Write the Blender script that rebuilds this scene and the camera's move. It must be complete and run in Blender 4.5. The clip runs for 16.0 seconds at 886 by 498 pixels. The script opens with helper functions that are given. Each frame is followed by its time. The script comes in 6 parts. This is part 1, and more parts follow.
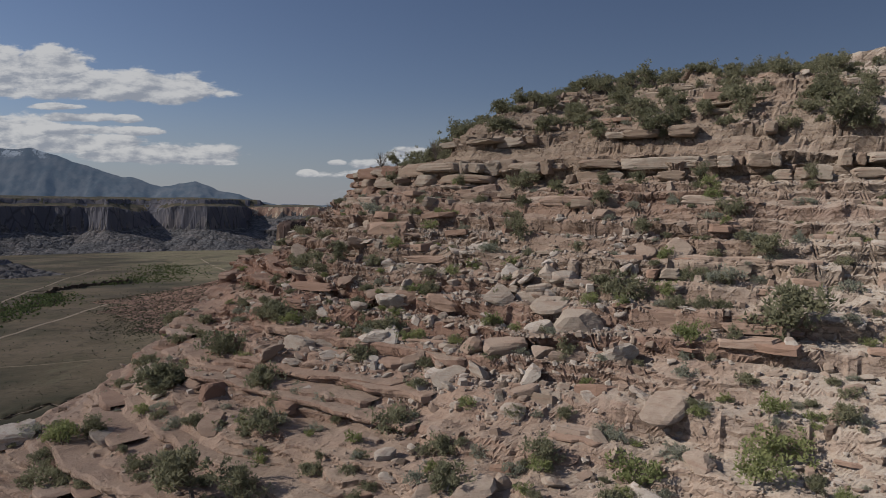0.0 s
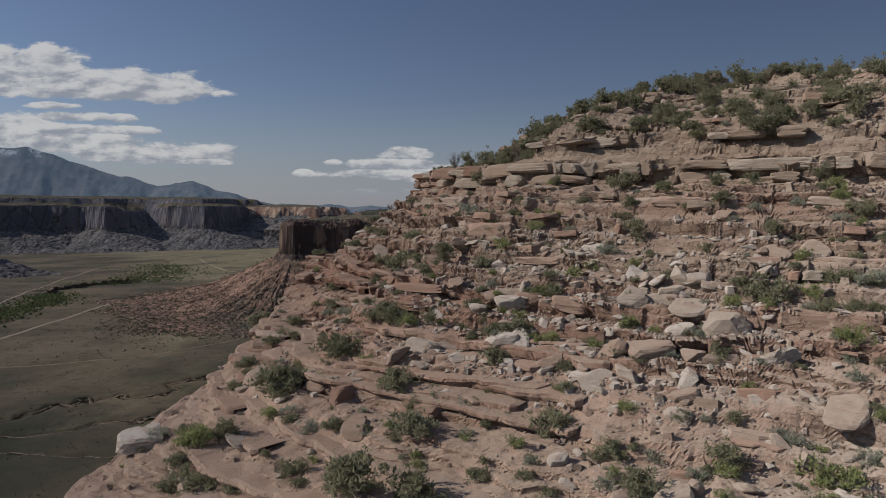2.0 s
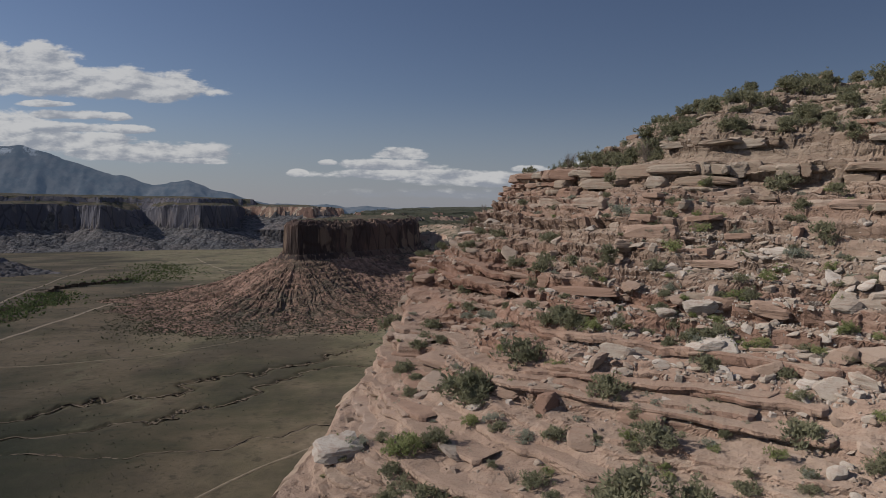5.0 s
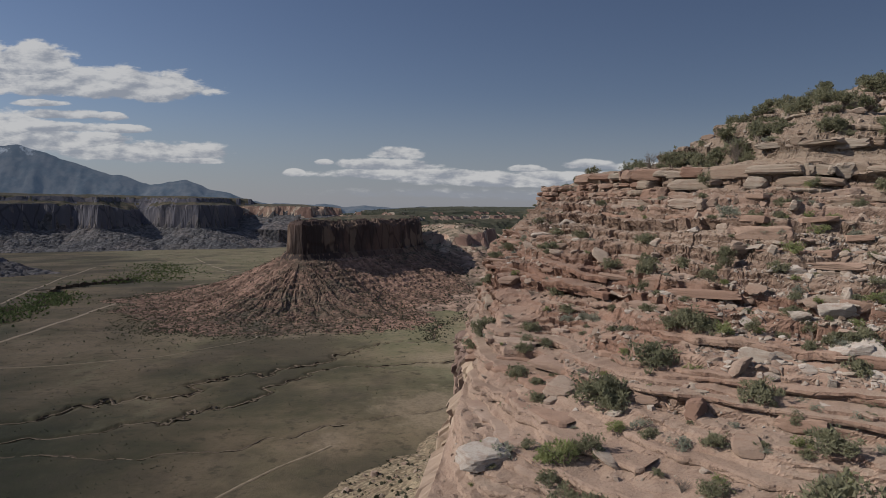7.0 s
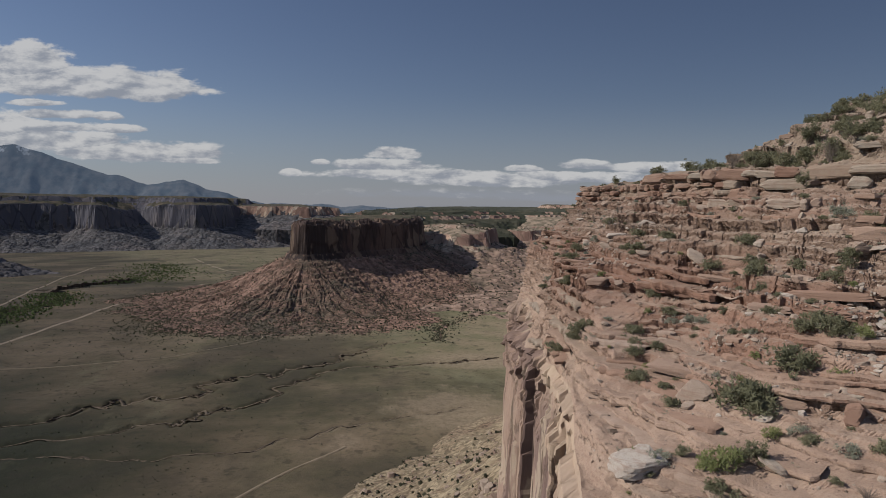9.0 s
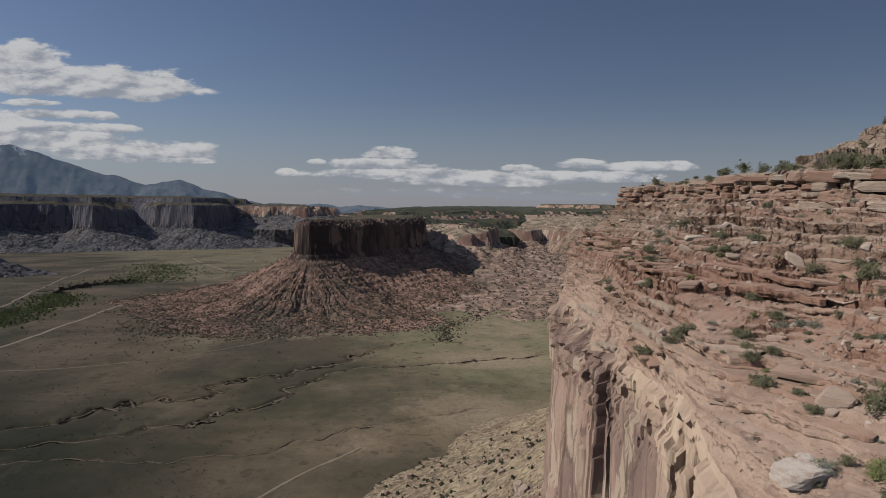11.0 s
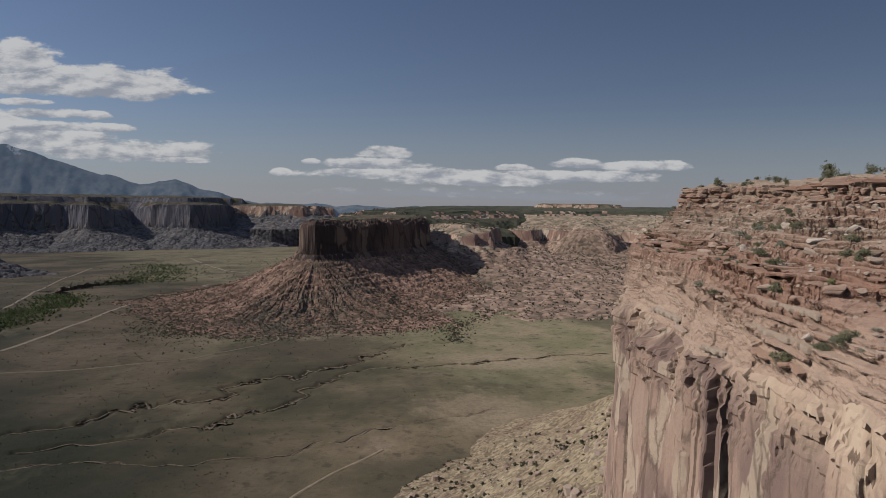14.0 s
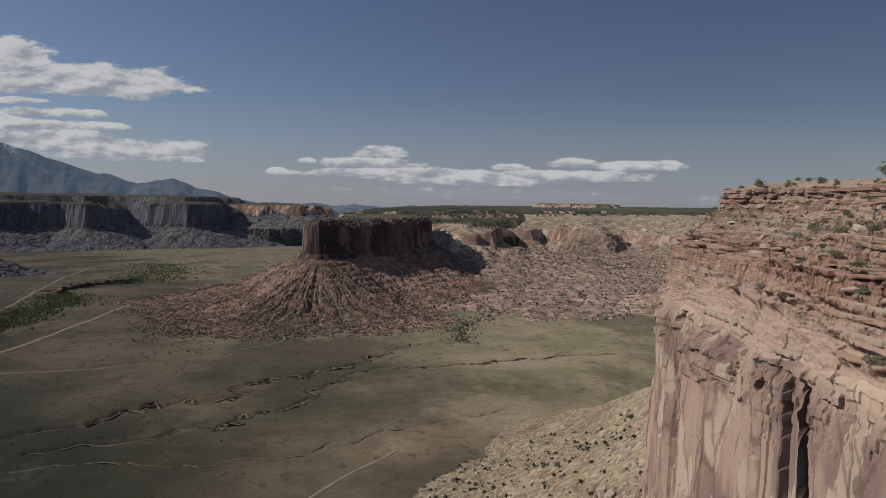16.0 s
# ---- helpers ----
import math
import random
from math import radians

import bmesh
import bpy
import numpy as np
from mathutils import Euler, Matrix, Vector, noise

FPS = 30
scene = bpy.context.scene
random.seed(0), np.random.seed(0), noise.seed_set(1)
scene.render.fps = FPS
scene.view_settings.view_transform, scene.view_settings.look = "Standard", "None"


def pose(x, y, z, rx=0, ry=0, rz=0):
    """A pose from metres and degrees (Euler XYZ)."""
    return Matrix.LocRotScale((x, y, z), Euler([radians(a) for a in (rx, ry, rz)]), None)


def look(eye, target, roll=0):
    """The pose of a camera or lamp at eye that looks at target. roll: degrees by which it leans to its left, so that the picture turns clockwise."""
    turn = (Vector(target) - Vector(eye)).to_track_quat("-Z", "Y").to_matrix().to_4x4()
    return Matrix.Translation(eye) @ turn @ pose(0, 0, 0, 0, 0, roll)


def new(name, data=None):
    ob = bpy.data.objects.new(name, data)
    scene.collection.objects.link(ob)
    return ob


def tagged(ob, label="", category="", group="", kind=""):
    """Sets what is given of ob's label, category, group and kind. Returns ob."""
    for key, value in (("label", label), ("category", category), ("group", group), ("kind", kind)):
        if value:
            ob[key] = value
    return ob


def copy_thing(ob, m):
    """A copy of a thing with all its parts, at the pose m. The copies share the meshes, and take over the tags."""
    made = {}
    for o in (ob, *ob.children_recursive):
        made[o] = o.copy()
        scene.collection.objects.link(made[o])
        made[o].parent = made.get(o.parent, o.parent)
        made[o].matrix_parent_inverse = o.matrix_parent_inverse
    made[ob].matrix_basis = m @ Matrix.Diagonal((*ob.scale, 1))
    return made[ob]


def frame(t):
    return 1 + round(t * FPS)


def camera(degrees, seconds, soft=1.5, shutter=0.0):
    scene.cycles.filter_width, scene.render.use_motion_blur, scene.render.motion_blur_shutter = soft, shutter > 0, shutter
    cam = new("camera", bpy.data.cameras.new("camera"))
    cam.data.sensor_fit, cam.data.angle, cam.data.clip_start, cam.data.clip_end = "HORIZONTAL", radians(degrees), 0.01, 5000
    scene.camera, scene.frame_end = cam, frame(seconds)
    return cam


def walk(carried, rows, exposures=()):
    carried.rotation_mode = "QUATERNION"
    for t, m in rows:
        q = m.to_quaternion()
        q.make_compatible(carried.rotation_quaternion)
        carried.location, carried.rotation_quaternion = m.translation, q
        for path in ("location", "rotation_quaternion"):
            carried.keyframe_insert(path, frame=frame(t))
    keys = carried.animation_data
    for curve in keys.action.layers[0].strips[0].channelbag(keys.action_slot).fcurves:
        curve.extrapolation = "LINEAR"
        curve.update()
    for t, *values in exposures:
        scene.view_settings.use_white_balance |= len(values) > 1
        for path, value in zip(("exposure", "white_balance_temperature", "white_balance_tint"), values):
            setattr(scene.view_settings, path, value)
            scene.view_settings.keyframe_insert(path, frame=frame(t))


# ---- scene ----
cam = camera(63.9, 16.0, soft=0.9)
PATH = [
    (0, (-2.853, 3.887, 189.887), (-2.761, 5.881, 189.757), 0.2),
    (0.5, (-4.991, 4.247, 189.874), (-4.896, 6.241, 189.745), 0.3),
    (1, (-7.122, 4.474, 189.877), (-7.025, 6.467, 189.748), 0.3),
    (1.5, (-9.308, 4.656, 189.9), (-9.208, 6.649, 189.77), 0.2),
    (2, (-11.536, 4.9, 189.905), (-11.433, 6.893, 189.775), 0.3),
    (2.5, (-13.708, 5.185, 189.879), (-13.603, 7.178, 189.75), 0.3),
    (3, (-15.897, 5.512, 189.845), (-15.789, 7.505, 189.716), 0.4),
    (3.5, (-18.061, 5.918, 189.807), (-17.951, 7.911, 189.679), 0.4),
    (4, (-20.228, 6.34, 189.793), (-20.115, 8.333, 189.665), 0.5),
    (6.5, (-31.307, 8.367, 189.83), (-31.18, 10.359, 189.702), 0.6),
    (7, (-33.547, 8.714, 189.836), (-33.418, 10.706, 189.707), 0.6),
    (7.5, (-35.828, 9.142, 189.81), (-35.697, 11.133, 189.681), 0.6),
    (8, (-38.049, 9.612, 189.779), (-37.916, 11.603, 189.651), 0.6),
    (8.5, (-40.282, 10.072, 189.745), (-40.146, 12.064, 189.617), 0.6),
    (9, (-42.549, 10.529, 189.762), (-42.41, 12.52, 189.633), 0.6),
    (11.5, (-54.118, 12.484, 190.049), (-53.967, 14.474, 189.919), 0.5),
    (12, (-56.438, 12.999, 190.081), (-56.285, 14.989, 189.951), 0.5),
    (12.5, (-58.688, 13.533, 190.086), (-58.533, 15.523, 189.956), 0.5),
    (13, (-60.964, 14.126, 190.114), (-60.806, 16.116, 189.983), 0.5),
    (13.5, (-63.201, 14.709, 190.137), (-63.041, 16.698, 190.006), 0.5),
    (14, (-65.441, 15.271, 190.178), (-65.277, 17.26, 190.047), 0.5),
    (14.5, (-67.721, 15.798, 190.214), (-67.554, 17.787, 190.083), 0.5),
    (15, (-70.031, 16.271, 190.242), (-69.861, 18.259, 190.11), 0.5),
    (15.5, (-72.376, 16.699, 190.256), (-72.204, 18.687, 190.124), 0.5),
    (16, (-74.726, 17.09, 190.248), (-74.551, 19.078, 190.116), 0.6),
]
walk(cam, [(t, look(eye, target, roll)) for t, eye, target, roll in PATH])

# ---------------------------------------------------------------- world and sun
SUN_DIR = Vector((-0.86, -0.28, 0.56)).normalized()
SUN_EL = math.asin(SUN_DIR.z)
SUN_ROT = math.atan2(SUN_DIR.x, SUN_DIR.y)
scene.view_settings.exposure = -0.15


def wire(tree, a, b):
    tree.links.new(a, b)


def calc(tree, op, a, b=None, c=None, clamp=False):
    n = tree.nodes.new("ShaderNodeMath")
    n.operation, n.use_clamp = op, clamp
    for i, v in enumerate((a, b, c)):
        if v is None:
            continue
        if isinstance(v, (int, float)):
            n.inputs[i].default_value = v
        else:
            tree.links.new(v, n.inputs[i])
    return n.outputs[0]


def fade(tree, value, lo, hi, to_lo=0.0, to_hi=1.0):
    n = tree.nodes.new("ShaderNodeMapRange")
    n.interpolation_type = "SMOOTHSTEP"
    tree.links.new(value, n.inputs[0])
    for i, v in zip((1, 2, 3, 4), (lo, hi, to_lo, to_hi)):
        n.inputs[i].default_value = v
    return n.outputs[0]


def blend(tree, fac, a, b):
    n = tree.nodes.new("ShaderNodeMix")
    n.data_type = "RGBA"
    if isinstance(fac, (int, float)):
        n.inputs[0].default_value = fac
    else:
        tree.links.new(fac, n.inputs[0])
    for i, v in ((6, a), (7, b)):
        if isinstance(v, tuple):
            n.inputs[i].default_value = (*v, 1.0)
        else:
            tree.links.new(v, n.inputs[i])
    return n.outputs[2]


def grain(tree, vector, scale, detail=4.0, rough=0.55, stretch=None):
    if stretch:
        m = tree.nodes.new("ShaderNodeMapping")
        m.inputs["Scale"].default_value = stretch
        tree.links.new(vector, m.inputs[0])
        vector = m.outputs[0]
    n = tree.nodes.new("ShaderNodeTexNoise")
    n.inputs["Scale"].default_value = scale
    n.inputs["Detail"].default_value = detail
    n.inputs["Roughness"].default_value = rough
    tree.links.new(vector, n.inputs["Vector"])
    return n.outputs["Fac"]


# cumulus banks: sideways and upward slope of the centre, half width, half height
CLOUDS = (
    (-0.600, 0.170, 0.100, 0.050), (-0.485, 0.181, 0.053, 0.030), (-0.371, 0.151, 0.108, 0.025), (-0.309, 0.152, 0.036, 0.023), (-0.443, 0.154, 0.078, 0.024),
    (-0.480, 0.128, 0.034, 0.005), (-0.448, 0.113, 0.050, 0.008), (-0.387, 0.112, 0.022, 0.007), (-0.373, 0.095, 0.034, 0.007), (-0.460, 0.096, 0.065, 0.009),
    (-0.460, 0.077, 0.100, 0.018), (-0.352, 0.063, 0.112, 0.017), (-0.285, 0.054, 0.040, 0.006), (-0.580, 0.090, 0.100, 0.030), (-0.143, 0.039, 0.013, 0.006),
    (0.002, 0.067, 0.038, 0.010), (-0.014, 0.051, 0.064, 0.010), (-0.103, 0.054, 0.013, 0.005), (0.021, 0.038, 0.119, 0.010), (0.141, 0.032, 0.129, 0.013),
    (0.181, 0.049, 0.026, 0.006), (0.271, 0.055, 0.043, 0.008), (0.354, 0.053, 0.053, 0.009), (0.413, 0.054, 0.032, 0.008), (0.263, 0.037, 0.140, 0.010),
)
# thin far streaks near the horizon
STREAKS = ((0.101, 0.012, 0.190, 0.010), (0.473, 0.004, 0.035, 0.012), (0.247, 0.008, 0.180, 0.009))


def make_world():
    world = bpy.data.worlds.new("desert_sky")
    scene.world = world
    world.use_nodes = True
    t = world.node_tree
    t.nodes.clear()
    sky = t.nodes.new("ShaderNodeTexSky")
    sky.sky_type, sky.sun_disc = "NISHITA", False
    sky.sun_elevation, sky.sun_rotation = SUN_EL, SUN_ROT
    sky.altitude, sky.air_density, sky.dust_density, sky.ozone_density = 1600, 1.0, 0.35, 2.5
    co = t.nodes.new("ShaderNodeTexCoord").outputs["Generated"]
    sep = t.nodes.new("ShaderNodeSeparateXYZ")
    wire(t, co, sep.inputs[0])
    depth = calc(t, "MAXIMUM", sep.outputs[1], 0.05)
    a, b = calc(t, "DIVIDE", sep.outputs[0], depth), calc(t, "DIVIDE", sep.outputs[2], depth)
    flat = t.nodes.new("ShaderNodeCombineXYZ")
    wire(t, a, flat.inputs[0])
    wire(t, calc(t, "MULTIPLY", b, 2.6), flat.inputs[1])
    puff = grain(t, flat.outputs[0], 17.0, 8.0, 0.60)
    sunward = t.nodes.new("ShaderNodeVectorMath")
    sunward.operation = "ADD"
    sunward.inputs[1].default_value = (-0.010, 0.020, 0.0)
    wire(t, flat.outputs[0], sunward.inputs[0])
    puff_lit = grain(t, sunward.outputs[0], 17.0, 8.0, 0.60)

    def banks(rows):
        """How deep inside the nearest bank, and how high in it."""
        best, high = None, None
        for ca, cb, ra, rb in rows:
            du = calc(t, "DIVIDE", calc(t, "SUBTRACT", a, ca), ra)
            dv = calc(t, "DIVIDE", calc(t, "SUBTRACT", b, cb), rb)
            low = calc(t, "ADD", dv, calc(t, "MULTIPLY", calc(t, "MINIMUM", dv, 0.0), 0.6))
            v = calc(t, "SUBTRACT", 1.0, calc(t, "SQRT", calc(t, "ADD", calc(t, "MULTIPLY", du, du), calc(t, "MULTIPLY", low, low))))
            if best is None:
                best, high = v, dv
            else:
                more = calc(t, "GREATER_THAN", v, best)
                high = calc(t, "ADD", calc(t, "MULTIPLY", more, dv), calc(t, "MULTIPLY", calc(t, "SUBTRACT", 1.0, more), high))
                best = calc(t, "MAXIMUM", best, v)
        return best, high

    best, high = banks(CLOUDS)
    dens = calc(t, "ADD", calc(t, "MULTIPLY", best, 1.3), calc(t, "MULTIPLY", calc(t, "SUBTRACT", puff, 0.40), 2.6))
    cover = calc(t, "MULTIPLY", fade(t, dens, 0.02, 0.42), fade(t, best, -0.55, -0.15))
    haze_bank, _high = banks(STREAKS)
    thin = calc(t, "ADD", haze_bank, calc(t, "MULTIPLY", calc(t, "SUBTRACT", puff, 0.5), 2.4))
    cover = calc(t, "MAXIMUM", cover, calc(t, "MULTIPLY", fade(t, thin, -0.1, 0.8), 0.7))
    relief_ = calc(t, "MULTIPLY", calc(t, "SUBTRACT", puff, puff_lit), 3.2)
    shine = calc(t, "ADD", calc(t, "ADD", calc(t, "MULTIPLY", high, 0.34), 0.52), relief_)
    lit = blend(t, fade(t, shine, 0.05, 0.95), (5.0, 5.4, 6.3), (10.2, 10.2, 10.3))
    toward = t.nodes.new("ShaderNodeVectorMath")
    toward.operation = "DOT_PRODUCT"
    toward.inputs[1].default_value = SUN_DIR
    wire(t, co, toward.inputs[0])
    air = t.nodes.new("ShaderNodeVectorMath")
    air.operation = "SCALE"
    tone = t.nodes.new("ShaderNodeVectorMath")
    tone.operation = "MULTIPLY"
    tone.inputs[1].default_value = (1.13, 1.0, 1.03)
    wire(t, sky.outputs[0], tone.inputs[0])
    wire(t, tone.outputs[0], air.inputs[0])
    wire(t, fade(t, toward.outputs["Value"], -0.75, 0.5, 0.56, 1.45), air.inputs["Scale"])
    clear = blend(t, fade(t, b, -0.02, 0.16, 0.72, 0.0), air.outputs[0], (4.2, 4.75, 5.9))
    col = blend(t, calc(t, "MULTIPLY", cover, 0.92), clear, lit)
    # unseen fair-weather cumulus overhead and behind, added to lift the fill light
    up = calc(t, "MAXIMUM", sep.outputs[2], 0.12)
    dome = t.nodes.new("ShaderNodeCombineXYZ")
    wire(t, calc(t, "DIVIDE", sep.outputs[0], up), dome.inputs[0])
    wire(t, calc(t, "DIVIDE", sep.outputs[1], up), dome.inputs[1])
    field = fade(t, grain(t, dome.outputs[0], 1.3, 6.0, 0.55), 0.52, 0.66)
    away = calc(t, "MAXIMUM", fade(t, sep.outputs[2], 0.36, 0.50), calc(t, "MULTIPLY", fade(t, sep.outputs[1], 0.1, -0.25), fade(t, sep.outputs[2], 0.06, 0.16)))
    col = blend(t, calc(t, "MULTIPLY", calc(t, "MULTIPLY", field, away), 0.7), col, (10.5, 10.6, 10.9))
    bg = t.nodes.new("ShaderNodeBackground")
    bg.inputs["Strength"].default_value = 0.058
    wire(t, col, bg.inputs[0])
    out = t.nodes.new("ShaderNodeOutputWorld")
    wire(t, bg.outputs[0], out.inputs[0])


make_world()
sun = new("sun", bpy.data.lights.new("sun", "SUN"))
sun.data.energy, sun.data.angle, sun.data.color = 4.3, radians(0.53), (1.0, 0.94, 0.86)
sun.matrix_world = look(SUN_DIR * 400, (0, 0, 0))

# ---------------------------------------------------------------- materials


def material(name, rough=0.9):
    m = bpy.data.materials.new(name)
    m.use_nodes = True
    t = m.node_tree
    p = t.nodes["Principled BSDF"]
    p.inputs["Roughness"].default_value = rough
    p.inputs["Specular IOR Level"].default_value = 0.2
    p.inputs["Diffuse Roughness"].default_value = 1.0
    return m, t, p


def place_of(t):
    g = t.nodes.new("ShaderNodeNewGeometry")
    s = t.nodes.new("ShaderNodeSeparateXYZ")
    wire(t, g.outputs["Position"], s.inputs[0])
    return g, s


def relief(t, p, height, strength, distance):
    b = t.nodes.new("ShaderNodeBump")
    b.inputs["Strength"].default_value, b.inputs["Distance"].default_value = strength, distance
    wire(t, height, b.inputs["Height"])
    wire(t, b.outputs[0], p.inputs["Normal"])


def ramp(t, fac, stops):
    n = t.nodes.new("ShaderNodeValToRGB")
    e = n.color_ramp.elements
    while len(e) < len(stops):
        e.new(0.5)
    for el, (at, col) in zip(e, stops):
        el.position, el.color = at, (*col, 1.0)
    wire(t, fac, n.inputs[0])
    return n.outputs[0]


RED, TAN, PALE = (0.292, 0.210, 0.160), (0.340, 0.276, 0.220), (0.416, 0.364, 0.304)
SOIL = (0.320, 0.252, 0.196)


def bed_level(z):
    f = (z - 169.0) / 28.0
    return f * f * (3 - 2 * f)


STRATA = tuple((bed_level(z), c) for z, c in (
    (170.5, (0.40, 0.315, 0.245)), (175.0, (0.36, 0.250, 0.188)), (178.0, (0.300, 0.190, 0.142)), (180.5, (0.285, 0.178, 0.134)), (183.3, (0.255, 0.148, 0.110)),
    (184.6, (0.270, 0.205, 0.160)), (188.2, (0.270, 0.205, 0.158)), (189.4, (0.255, 0.165, 0.125)), (191.5, (0.270, 0.182, 0.140)), (193.0, (0.310, 0.245, 0.188)), (196.0, (0.225, 0.180, 0.140))))


def seams(t, pos, scale, stretch, wob):
    """Thin joint lines in rock, 1 in the joint."""
    m = t.nodes.new("ShaderNodeMapping")
    m.inputs["Scale"].default_value = stretch
    shift = t.nodes.new("ShaderNodeVectorMath")
    shift.operation = "ADD"
    wire(t, pos, shift.inputs[0])
    push = t.nodes.new("ShaderNodeCombineXYZ")
    for i in range(3):
        wire(t, calc(t, "MULTIPLY", wob, 1.1), push.inputs[i])
    wire(t, push.outputs[0], shift.inputs[1])
    wire(t, shift.outputs[0], m.inputs[0])
    v = t.nodes.new("ShaderNodeTexVoronoi")
    v.feature = "DISTANCE_TO_EDGE"
    v.inputs["Scale"].default_value = scale
    wire(t, m.outputs[0], v.inputs["Vector"])
    return fade(t, v.outputs["Distance"], 0.0, 0.06, 1.0, 0.0)


def hill_material():
    """Bedded red sandstone with tan and pale beds, dusty soil on the treads."""
    m, t, p = material("bedded_red_sandstone", 0.93)
    g, s = place_of(t)
    pos = g.outputs["Position"]
    beds = grain(t, pos, 1.0, 5.0, 0.6, (0.035, 0.035, 0.9))
    fine = grain(t, pos, 1.0, 4.0, 0.65, (0.25, 0.25, 5.0))
    patch = grain(t, pos, 0.12, 5.0, 0.6)
    speck = grain(t, pos, 2.2, 6.0, 0.7)
    tint = calc(t, "ADD", calc(t, "MULTIPLY", beds, 0.75), calc(t, "MULTIPLY", patch, 0.25))
    rock = ramp(t, tint, ((0.34, (0.30, 0.196, 0.150)), (0.46, RED), (0.54, (0.412, 0.315, 0.246)), (0.63, TAN), (0.74, PALE)))
    red_end = calc(t, "MULTIPLY", fade(t, calc(t, "ADD", s.outputs[0], calc(t, "MULTIPLY", patch, 12.0)), 10.0, -12.0), fade(t, beds, 0.64, 0.46, 0.35, 0.85))
    low = fade(t, s.outputs[2], 188.0, 183.0, 0.45, 1.0)
    red_end = calc(t, "MULTIPLY", red_end, low)
    # the beds from the pale foot over the strong red ledge and the scree to the tan cap
    tall = calc(t, "ADD", s.outputs[2], calc(t, "MULTIPLY", calc(t, "SUBTRACT", patch, 0.5), 3.0))
    strata = ramp(t, fade(t, tall, 169.0, 197.0), STRATA)
    rock = blend(t, fade(t, s.outputs[0], 18.0, -6.0, 0.35, 0.85), rock, strata)
    rock = blend(t, red_end, rock, (0.262, 0.150, 0.107))
    cap = fade(t, calc(t, "ADD", s.outputs[2], calc(t, "MULTIPLY", patch, 3.0)), 191.6, 193.6)
    rock = blend(t, calc(t, "MULTIPLY", cap, 0.45), rock, (0.300, 0.238, 0.182))
    pale_bed = fade(t, calc(t, "ADD", s.outputs[2], calc(t, "MULTIPLY", calc(t, "SUBTRACT", patch, 0.5), 14.0)), 181.5, 176.5)
    rock = blend(t, calc(t, "MULTIPLY", pale_bed, 0.6), rock, (0.455, 0.352, 0.275))
    rock = blend(t, calc(t, "MULTIPLY", fade(t, fine, 0.45, 0.75), 0.35), rock, (0.240, 0.136, 0.096))
    up = t.nodes.new("ShaderNodeSeparateXYZ")
    wire(t, g.outputs["True Normal"], up.inputs[0])
    tread = calc(t, "MULTIPLY", fade(t, up.outputs[2], 0.62, 0.92), fade(t, patch, 0.36, 0.62))
    grit = grain(t, pos, 7.0, 6.0, 0.75)
    dust = blend(t, fade(t, speck, 0.35, 0.7), SOIL, (0.376, 0.308, 0.248))
    dust = blend(t, calc(t, "MULTIPLY", red_end, 0.75), dust, (0.250, 0.160, 0.118))
    dust = blend(t, fade(t, s.outputs[2], 192.5, 195.0, 0.0, 0.7), dust, (0.225, 0.180, 0.140))
    col = blend(t, calc(t, "MULTIPLY", tread, 0.8), rock, dust)
    # pale crumbled bed on the eastern slope
    east = calc(t, "ADD", s.outputs[0], calc(t, "ADD", calc(t, "MULTIPLY", s.outputs[2], -1.1), calc(t, "MULTIPLY", patch, 22.0)))
    pale = calc(t, "MULTIPLY", fade(t, east, -184.0, -166.0), fade(t, up.outputs[2], 0.3, 0.8, 0.35, 0.75))
    col = blend(t, pale, col, blend(t, fade(t, speck, 0.35, 0.7), (0.424, 0.364, 0.304), (0.512, 0.456, 0.392)))
    col = blend(t, calc(t, "MULTIPLY", fade(t, speck, 0.52, 0.8), 0.4), col, (0.416, 0.336, 0.276))
    col = blend(t, calc(t, "MULTIPLY", fade(t, grit, 0.46, 0.70), 0.55), col, (0.192, 0.116, 0.084))
    split = seams(t, pos, 0.75, (0.7, 0.7, 2.4), speck)
    split = calc(t, "MULTIPLY", split, fade(t, up.outputs[2], 0.62, 0.35))
    col = blend(t, calc(t, "MULTIPLY", split, 0.35), col, (0.120, 0.068, 0.050))
    wire(t, col, p.inputs["Base Color"])
    h = calc(t, "ADD", calc(t, "MULTIPLY", speck, 0.7), calc(t, "MULTIPLY", fine, 0.6))
    h = calc(t, "ADD", h, calc(t, "MULTIPLY", grit, 0.35))
    h = calc(t, "SUBTRACT", h, calc(t, "MULTIPLY", split, 0.5))
    relief(t, p, h, 1.0, 0.20)
    return m


